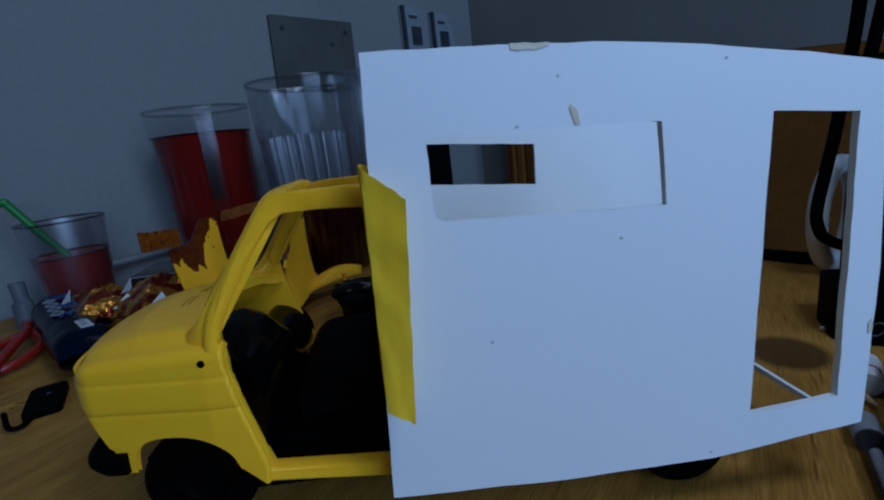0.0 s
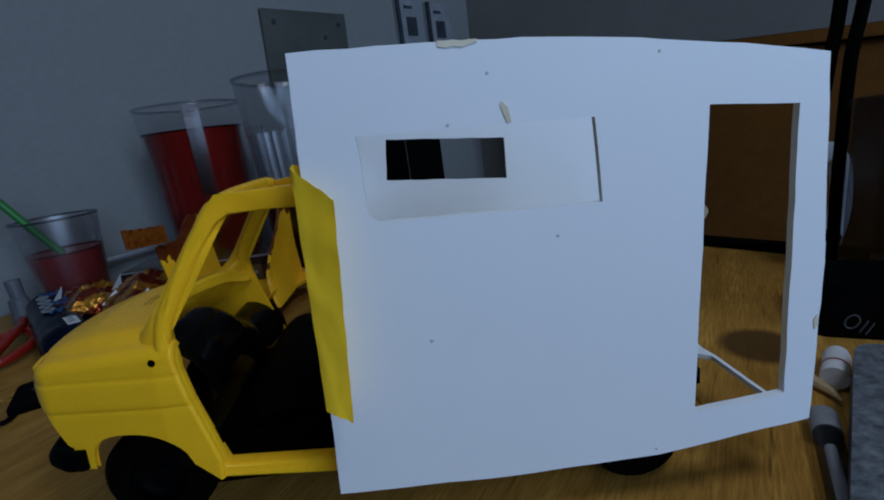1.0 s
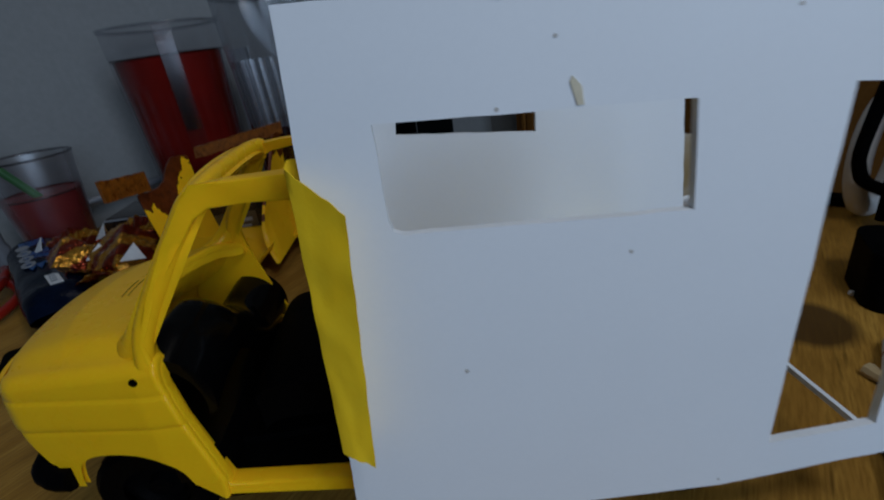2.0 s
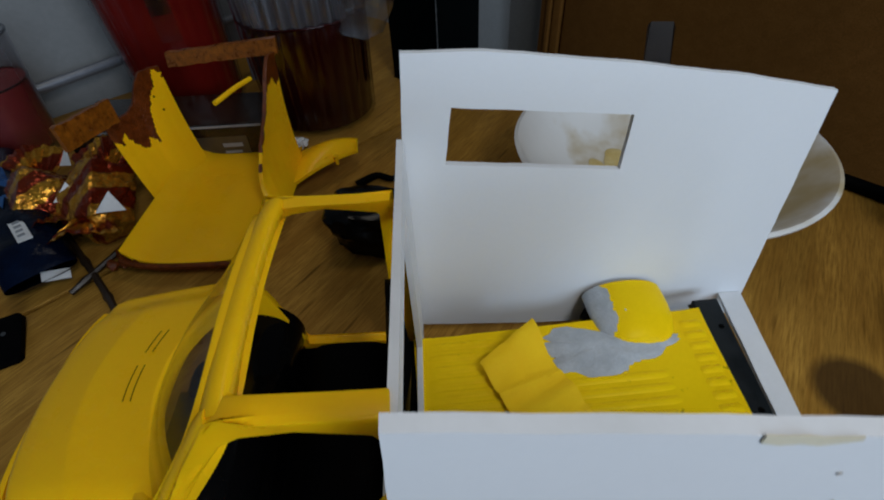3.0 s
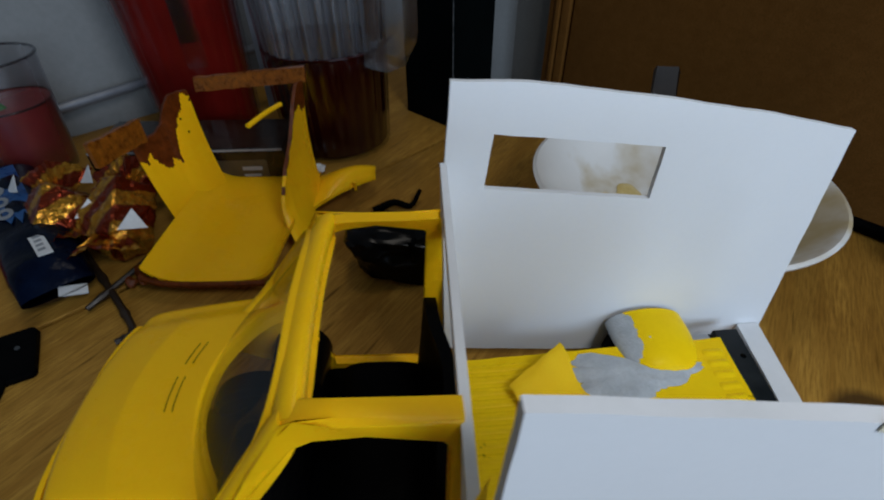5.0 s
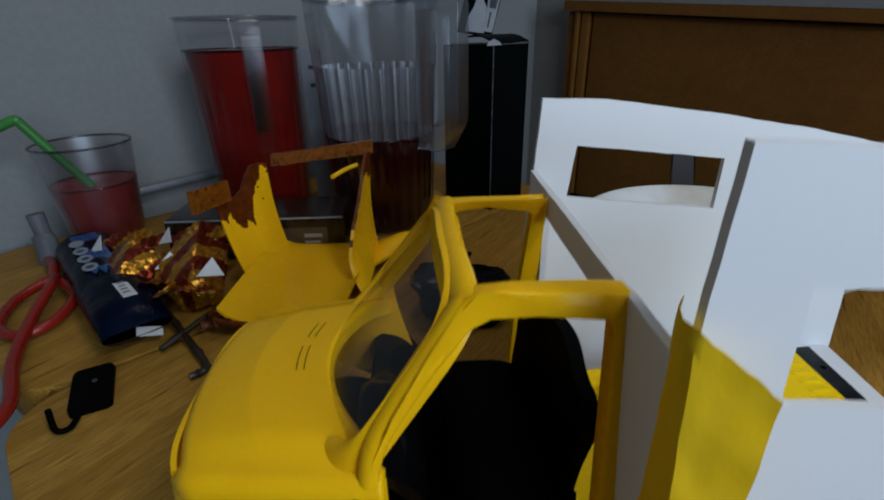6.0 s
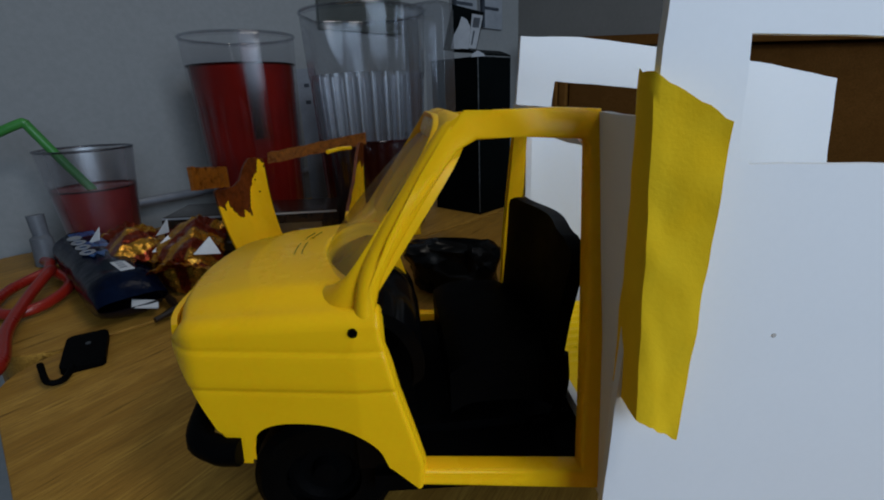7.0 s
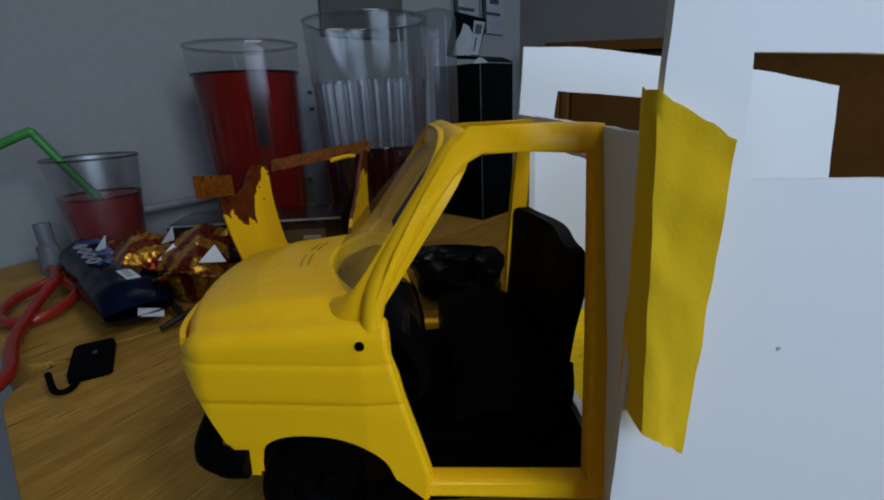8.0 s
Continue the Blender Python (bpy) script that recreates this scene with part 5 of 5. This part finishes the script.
# Chocolate bar in a dark blue wrapper
plan[0] = VAN_PLAN
C0, C1 = Vector((-3.06, 3.08, 0)), Vector((-2.0, 1.78, 0))
bar = thing("chocolate_bar", (C0 + C1) / 2, "chocolate bar in a shiny dark blue wrapper", "chocolate bar")
way = (C1 - C0).normalized()
side = Vector((-way.y, way.x, 0))
bm = bmesh.new()
rows = []
for i in range(41):
    s = i / 40
    fin = min(1, min(s, 1 - s) / 0.1)
    row = []
    for k in range(25):
        a = k * math.tau / 24
        w = lerp(0.175, 0.19, fin) * (1 + 0.05 * noise.noise(Vector((s * 8, math.cos(a), math.sin(a)))))
        h = lerp(0.03, 0.14, fin ** 0.6) * (1 + 0.1 * noise.noise(Vector((s * 9, math.cos(a) * 2, math.sin(a) * 2 + 4))))
        e = 0.8
        cx, cz = math.copysign(abs(math.cos(a)) ** e, math.cos(a)), math.copysign(abs(math.sin(a)) ** e, math.sin(a))
        row.append(C0.lerp(C1, s) + side * (w * cx) + Vector((0, 0, 0.14 + h * cz)))
    rows.append(row)
sheet(bm, rows)
part("wrapper", bm, BLUE_WRAP, bar, "dark blue foil wrapper", smooth=40)


def decal(points, material, name, parent, label, z=0.278, thick=0.005):
    bm = bmesh.new()
    plate(bm, points, (), thick, lambda a, b, c: C0.lerp(C1, a) + side * b + Vector((0, 0, z + c - 0.25 * b * b)))
    part(name, bm, material, parent, label)


decal([(0.12, -0.075), (0.56, -0.075), (0.62, -0.05), (0.57, -0.02), (0.64, 0.0), (0.56, 0.03), (0.61, 0.06), (0.54, 0.085), (0.12, 0.085)], CYAN_PRINT, "print", bar, "blue printed field", 0.276)
for k in range(4):
    at = 0.24 + k * 0.1
    bm = bmesh.new()
    ring = [(at + 0.04 * math.cos(j * math.tau / 14), -0.06 + 0.045 * math.sin(j * math.tau / 14)) for j in range(14)]
    hole = [(at + 0.02 * math.cos(j * math.tau / 14), -0.06 + 0.022 * math.sin(j * math.tau / 14)) for j in range(14)]
    plate(bm, ring, [hole] if k else (), 0.004, lambda a, b, c: C0.lerp(C1, a) + side * b + Vector((0, 0, 0.284 + c - 0.25 * b * b)))
    part("print", bm, GREY_PRINT, bar, "pale printed ring")
decal([(0.74, -0.01), (0.9, 0.0), (0.9, 0.07), (0.74, 0.06)], WHITE_PRINT, "label", bar, "white bar-code label")
for j in range(4):
    decal([(0.765 + j * 0.03, 0.01), (0.78 + j * 0.03, 0.01), (0.78 + j * 0.03, 0.045), (0.765 + j * 0.03, 0.045)], GREY_PRINT, "print", bar, "grey bar", 0.283, 0.003)
bm = bmesh.new()
m = Matrix.Translation(C1 + Vector((0.02, 0.05, 0.1))) @ Euler((0.4, 0.3, 0.5)).to_matrix().to_4x4()
box(bm, -0.06, 0.07, -0.03, 0.03, -0.006, 0.006, m)
part("torn_end", bm, WHITE_PRINT, bar, "torn white wrapper end")

# Two sweets in striped gold foil: a faceted lump with pleated, twisted wings
def sweet(at, turn, size, seed):
    t = thing("foil_sweet", at, "sweet folded in striped gold and brown foil with white paper corners", "sweet", "foil sweets")
    rng = random.Random(seed)
    spin = Matrix.Translation(Vector(at)) @ Matrix.Rotation(turn, 4, "Z")
    cuts = []
    for k in range(22):
        d = Vector((rng.uniform(-1, 1), rng.uniform(-1, 1), rng.uniform(-0.5, 1))).normalized()
        cuts.append((d, rng.uniform(0.62, 0.86)))
    bm = bmesh.new()
    bmesh.ops.create_icosphere(bm, subdivisions=5, radius=1.0)
    for v in bm.verts:
        p = v.co.normalized()
        r = min([1.0] + [far / p.dot(d) for d, far in cuts if p.dot(d) > 0.05])
        r *= 1 + 0.05 * noise.noise(p * 5 + Vector((seed, 0, 0))) - 0.05 * abs(noise.noise(p * 9))
        v.co = spin @ Vector((p.x * r * size * 0.74, p.y * r * size * 0.6, max(0.003, size * 0.42 + p.z * r * size * 0.56)))
    part("foil", bm, FOIL, t, smooth=14)
    for end, lift in ((-1, 0.35), (1, 0.2)):
        bm = bmesh.new()
        rows = []
        for i in range(9):
            f = i / 8
            row = []
            for k in range(19):
                g = k / 18 * 2 - 1
                wide = size * (0.12 + 0.4 * f)
                pleat = (0.022 * (1 if k % 2 else -1) * (1 - 0.3 * f) + 0.05 * noise.noise(Vector((f * 3, g * 3, seed)))) * size
                row.append(spin @ Vector((end * size * (0.5 + 0.5 * f - 0.1 * g * g), g * wide, max(0.006, size * (0.45 + lift * f - 0.22 * f * abs(g)) + pleat))))
            rows.append(row)
        sheet(bm, rows, (0, 0, 0.003))
        part("wing", bm, FOIL, t, "pleated foil wing", smooth=12)
        bm = bmesh.new()
        m = Matrix.Translation(spin @ Vector((end * size * 0.62, end * 0.42 * size, size * (0.6 + lift * 0.3)))) @ Euler((radians(55), radians(10 * end), radians(-15 + 20 * end))).to_matrix().to_4x4()
        plate(bm, [(-0.2 * size, -0.1 * size), (0.14 * size, -0.06 * size), (-0.04 * size, 0.17 * size)], (), 0.004, lambda x, y, z: m @ Vector((x, y, z)))
        part("paper_corner", bm, WHITE_PRINT, t, "white paper corner")


sweet((-2.31, 2.45, 0), radians(-60), 0.45, 1)
sweet((-1.93, 2.4, 0), radians(-80), 0.47, 7)

# Crossed dark sprue sticks
for pts, r in ((((-1.555, 2.36, 0.1), (-1.7, 2.07, 0.075), (-1.895, 1.745, 0.03)), 0.017), (((-2.17, 2.27, 0.12), (-1.86, 1.92, 0.05), (-1.62, 1.63, 0.03), (-1.58, 1.55, 0.025), (-1.64, 1.5, 0.02)), 0.019)):
    bm = bmesh.new()
    line = curve_points(pts, 8)
    tube(bm, line, [r * (1.35 if k % 7 == 0 else 1) for k in range(len(line))], 7)
    lone("sprue_stick", bm, SPRUE, "thin dark brown plastic sprue stick", "sprue", "crossed sprue sticks")

# Small black mirror with its hooked arm
mirror = thing("model_mirror", (-2.08, 1.43, 0), "small square black plastic mirror with a hooked arm", "model part")
bm = bmesh.new()
m = Matrix.Translation((-2.085, 1.44, 0.03)) @ Euler((0.1, 0, radians(24))).to_matrix().to_4x4() @ Matrix.Diagonal((1.06, 1.25, 1, 1))
plate(bm, rounded(-0.085, 0.085, -0.125, 0.125, 0.03, n=4), (), 0.035, lambda a, b, c: m @ Vector((a, b, c - 0.015)))
part("housing", bm, BLACK, mirror, bevel=0.008)
bm = bmesh.new()
tube(bm, curve_points([(-2.06, 1.3, 0.03), (-2.045, 1.2, 0.02), (-2.09, 1.17, 0.03), (-2.17, 1.26, 0.07)], 6), 0.014, 8)
part("arm", bm, BLACK, mirror)
bm = bmesh.new()
tube(bm, [m @ Vector((0.01, 0.03, 0.02)), m @ Vector((0.01, 0.03, 0.024))], 0.012, 8)
part("pin", bm, FAINT_PRINT, mirror)

# Red cable coil and grey plug
bm = bmesh.new()
loop = [(-3.3, 3.0, 0.05), (-3.1, 2.78, 0.1), (-2.98, 2.6, 0.1), (-2.7, 2.35, 0.08), (-2.66, 2.06, 0.06), (-2.78, 1.94, 0.05), (-2.98, 2.06, 0.05), (-3.08, 2.35, 0.06), (-2.98, 2.58, 0.1), (-2.86, 2.4, 0.14), (-2.78, 2.1, 0.1),
        (-2.62, 1.68, 0.06), (-2.42, 1.36, 0.04), (-2.4, 1.16, 0.02), (-2.46, 1.08, -0.12), (-2.5, 1.08, -0.6), (-2.5, 1.1, -2.0)]
tube(bm, curve_points(loop, 10), 0.033, 10)
lone("red_cable", bm, RED_CABLE, "looped red-orange electric cable hanging off the table end", "cable")
bm = bmesh.new()
tube(bm, [(-3.33, 3.08, 0.0), (-3.33, 3.08, 0.22), (-3.33, 3.09, 0.24), (-3.34, 3.1, 0.4)], [0.085, 0.075, 0.055, 0.06], 14)
lone("grey_plug", bm, GREY_PLASTIC, "small grey plastic plug on the cable", "plug")

# ---- rear end of the table ----
plan[0] = VAN_PLAN
# White rounded appliance with black cables
plan[0] = VAN_PLAN
bm = bmesh.new()
tube(bm, [(2.98 + 0.18 * math.cos(k * math.tau / 48), 1.66 + 0.05 * math.cos(k * math.tau / 48), 0.405 + 0.34 * math.sin(k * math.tau / 48)) for k in range(48)], 0.062, 14, closed=True)
lone("white_appliance", bm, CERAMIC, "ring-shaped white plastic appliance casing standing on the table", "appliance")
for pts in ([(2.95, 1.5, 3.6), (2.85, 1.5, 1.72), (2.81, 1.5, 1.35), (2.77, 1.5, 1.0), (2.72, 1.5, 0.72), (2.685, 1.5, 0.5), (2.7, 1.5, 0.39), (2.76, 1.5, 0.3), (2.95, 1.5, 0.2)],
            [(3.25, 1.5, 3.4), (3.0, 1.5, 1.7), (2.95, 1.5, 1.4), (2.93, 1.5, 1.2), (2.92, 1.5, 0.6), (2.93, 1.5, 0.04)]):
    bm = bmesh.new()
    tube(bm, curve_points(pts, 8), 0.036, 10)
    lone("black_cable", bm, BLACK, "thick black flex hanging down to the table", "cable", "black cables")
plan[0] = VAN_PLAN
bm = bmesh.new()
tube(bm, curve_points([on_table(3.46, -0.9, 0.045), on_table(3.48, -0.3, 0.04), on_table(3.5, 0.6, 0.045), on_table(3.52, 1.4, 0.04), on_table(3.48, 2.3, 0.04)], 6), 0.045, 10)
lone("black_cable", bm, BLACK, "thick black cable lying along the table end", "cable", "black cables")

# Clear plastic tub and a tall black casing beside it
plan[0] = VAN_PLAN
tub = thing("plastic_tub", (2.95, 1.25, 0), "cloudy clear plastic tub standing on the table", "tub")
bm = bmesh.new()
plate(bm, rounded(2.76, 3.1, 1.05, 1.33, 0.06, n=4), [rounded(2.775, 3.085, 1.065, 1.315, 0.05, n=4)], 1.02, lambda a, b, c: (a, b, 0.02 + c))
part("wall", bm, TUB_CLEAR, tub)
bm = bmesh.new()
plate(bm, rounded(2.75, 3.11, 1.04, 1.34, 0.06, n=4), [rounded(2.78, 3.08, 1.07, 1.31, 0.05, n=4)], 0.04, lambda a, b, c: (a, b, 1.04 + c))
part("rim", bm, TUB_CLEAR, tub, "thick clear rim")
bm = bmesh.new()
plate(bm, rounded(2.76, 3.1, 1.05, 1.33, 0.06, n=4), (), 0.018, lambda a, b, c: (a, b, 0.001 + c))
part("base", bm, TUB_CLEAR, tub)
casing = thing("black_casing", (3.1, 0.8, 0), "tall plain black plastic casing standing at the table end", "casing")
bm = bmesh.new()
plate(bm, rounded(2.87, 3.25, 0.66, 1.0, 0.05, n=4), (), 1.9, lambda a, b, c: (a + 0.0, b, c))
part("body", bm, BLACK, casing, bevel=0.03)

# Black switched adaptor
adaptor = thing("power_adaptor", (2.5, 0.82, 0), "black plastic power adaptor with pale switch marks", "adaptor")
bm = bmesh.new()
m = Matrix.Translation((2.45, 0.8, 0)) @ Matrix.Rotation(radians(-30), 4, "Z")
plate(bm, rounded(-0.26, 0.36, -0.19, 0.2, 0.09), (), 0.27, lambda a, b, c: m @ Vector((a, b, c)))
part("casing", bm, BLACK, adaptor, bevel=0.05)
mark = m @ Matrix.Translation((-0.1, -0.194, 0.09)) @ Matrix.Rotation(radians(25), 4, "Y")
bm = bmesh.new()
tube(bm, [mark @ Vector((0.026 * math.cos(k * math.tau / 20), 0, 0.036 * math.sin(k * math.tau / 20))) for k in range(20)], 0.004, 6, closed=True)
part("mark", bm, FAINT_PRINT, adaptor, "faint ring mark")
for dx in (0.05, 0.075):
    bm = bmesh.new()
    tube(bm, [mark @ Vector((dx, 0, -0.033)), mark @ Vector((dx, 0, 0.033))], 0.004, 6)
    part("mark", bm, FAINT_PRINT, adaptor, "faint bar mark")

# Marker pen, pale stick, clear tube and stone, lying side by side
LIE = Vector((0.7071, 0.7071, 0))
pen = thing("marker_pen", (1.95, 0.42, 0), "white marker pen with a red band lying beside the stone", "pen")
tip = Vector((2.04, 0.52, 0.05))
bm = bmesh.new()
tube(bm, [tip, tip - LIE * 0.02, tip - LIE * 0.05, tip - LIE * 0.24], [0.028, 0.044, 0.05, 0.05], 20)
part("barrel", bm, WHITE_PRINT, pen)
bm = bmesh.new()
tube(bm, [tip - LIE * 0.15, tip - LIE * 0.162], 0.051, 20)
part("band", bm, RED_CABLE, pen, "red band")
bm = bmesh.new()
tube(bm, [(1.8, 0.24, 0.03), (1.82, 0.31, 0.025), (1.82, 0.42, 0.02)], [0.003, 0.016, 0.03], 8)
lone("pointed_stick", bm, PALE_WOOD, "short pointed pale wooden stick", "stick")
vial = thing("clear_tube", (1.45, -0.08, 0), "clear plastic tube with a whitish cap lying on the table", "tube")
end = Vector((1.65, 0.17, 0.05))
way = Vector((0.58, 0.81, 0))
bm = bmesh.new()
tube(bm, [end, end - way * 0.015, end - way * 0.13], [0.034, 0.046, 0.046], 20)
part("cap", bm, GREY_PRINT, vial, "whitish cap")
bm = bmesh.new()
tube(bm, [end - way * 0.131, end - way * 0.6, end - way * 0.75], [0.042, 0.042, 0.03], 20)
part("barrel", bm, TUB_CLEAR, vial)
bm = bmesh.new()
tube(bm, [end - way * 0.2, end - way * 0.62], 0.018, 10)
part("filling", bm, WHITE_PRINT, vial, "white filling")
bm = bmesh.new()
m = Matrix.Translation((1.99, 0.4, 0)) @ Matrix.Rotation(radians(45), 4, "Z")
plate(bm, rounded(-1.3, 0.0, -0.6, -0.0, 0.1), (), 0.175, lambda a, b, c: m @ Vector((a, b, c + 0.003)))
lone("stone_slab", bm, STONE, "mottled grey sharpening stone lying on the table", "stone", bevel=0.03)
bm = bmesh.new()
bmesh.ops.create_icosphere(bm, subdivisions=2, radius=0.014)
for v in bm.verts:
    v.co = v.co * (1 + 0.4 * noise.noise(v.co * 90)) + Vector((2.2, 0.9, 0.013))
lone("white_crumb", bm, WHITE_PRINT, "tiny white crumb on the table", "crumb")

# Crumpled clear wrap and a dark strap end behind the bowl
bm = bmesh.new()
rows = []
for i in range(17):
    f = i / 16
    row = []
    for k in range(9):
        g = k / 8
        x, y = lerp(1.35, 2.75, f), lerp(3.05, 3.45, g)
        row.append(Vector((x, y, 0.012 + 0.26 * math.sin(math.pi * f) ** 0.6 * math.sin(math.pi * g) + 0.07 * abs(noise.noise(Vector((x * 3, y * 3, 1)))))))
    rows.append(row)
sheet(bm, rows)
lone("clear_wrap", bm, JUG_CLEAR, "crumpled sheet of clear plastic wrap on the table", "wrap", smooth=20)
bm = bmesh.new()
m = Matrix.Translation((2.12, 3.55, 0)) @ Matrix.Rotation(radians(-12), 4, "Z")
plate(bm, [(-0.1, 0.004), (0.1, 0.004), (0.1, 0.52), (0.08, 0.55), (-0.08, 0.55), (-0.1, 0.52)], (), 0.05, lambda a, b, c: m @ Vector((a - 0.1 * b, c + 0.12 * b, b)))
lone("dark_strap", bm, SPRUE, "upright end of a dark webbing strap on the table", "strap", bevel=0.012)
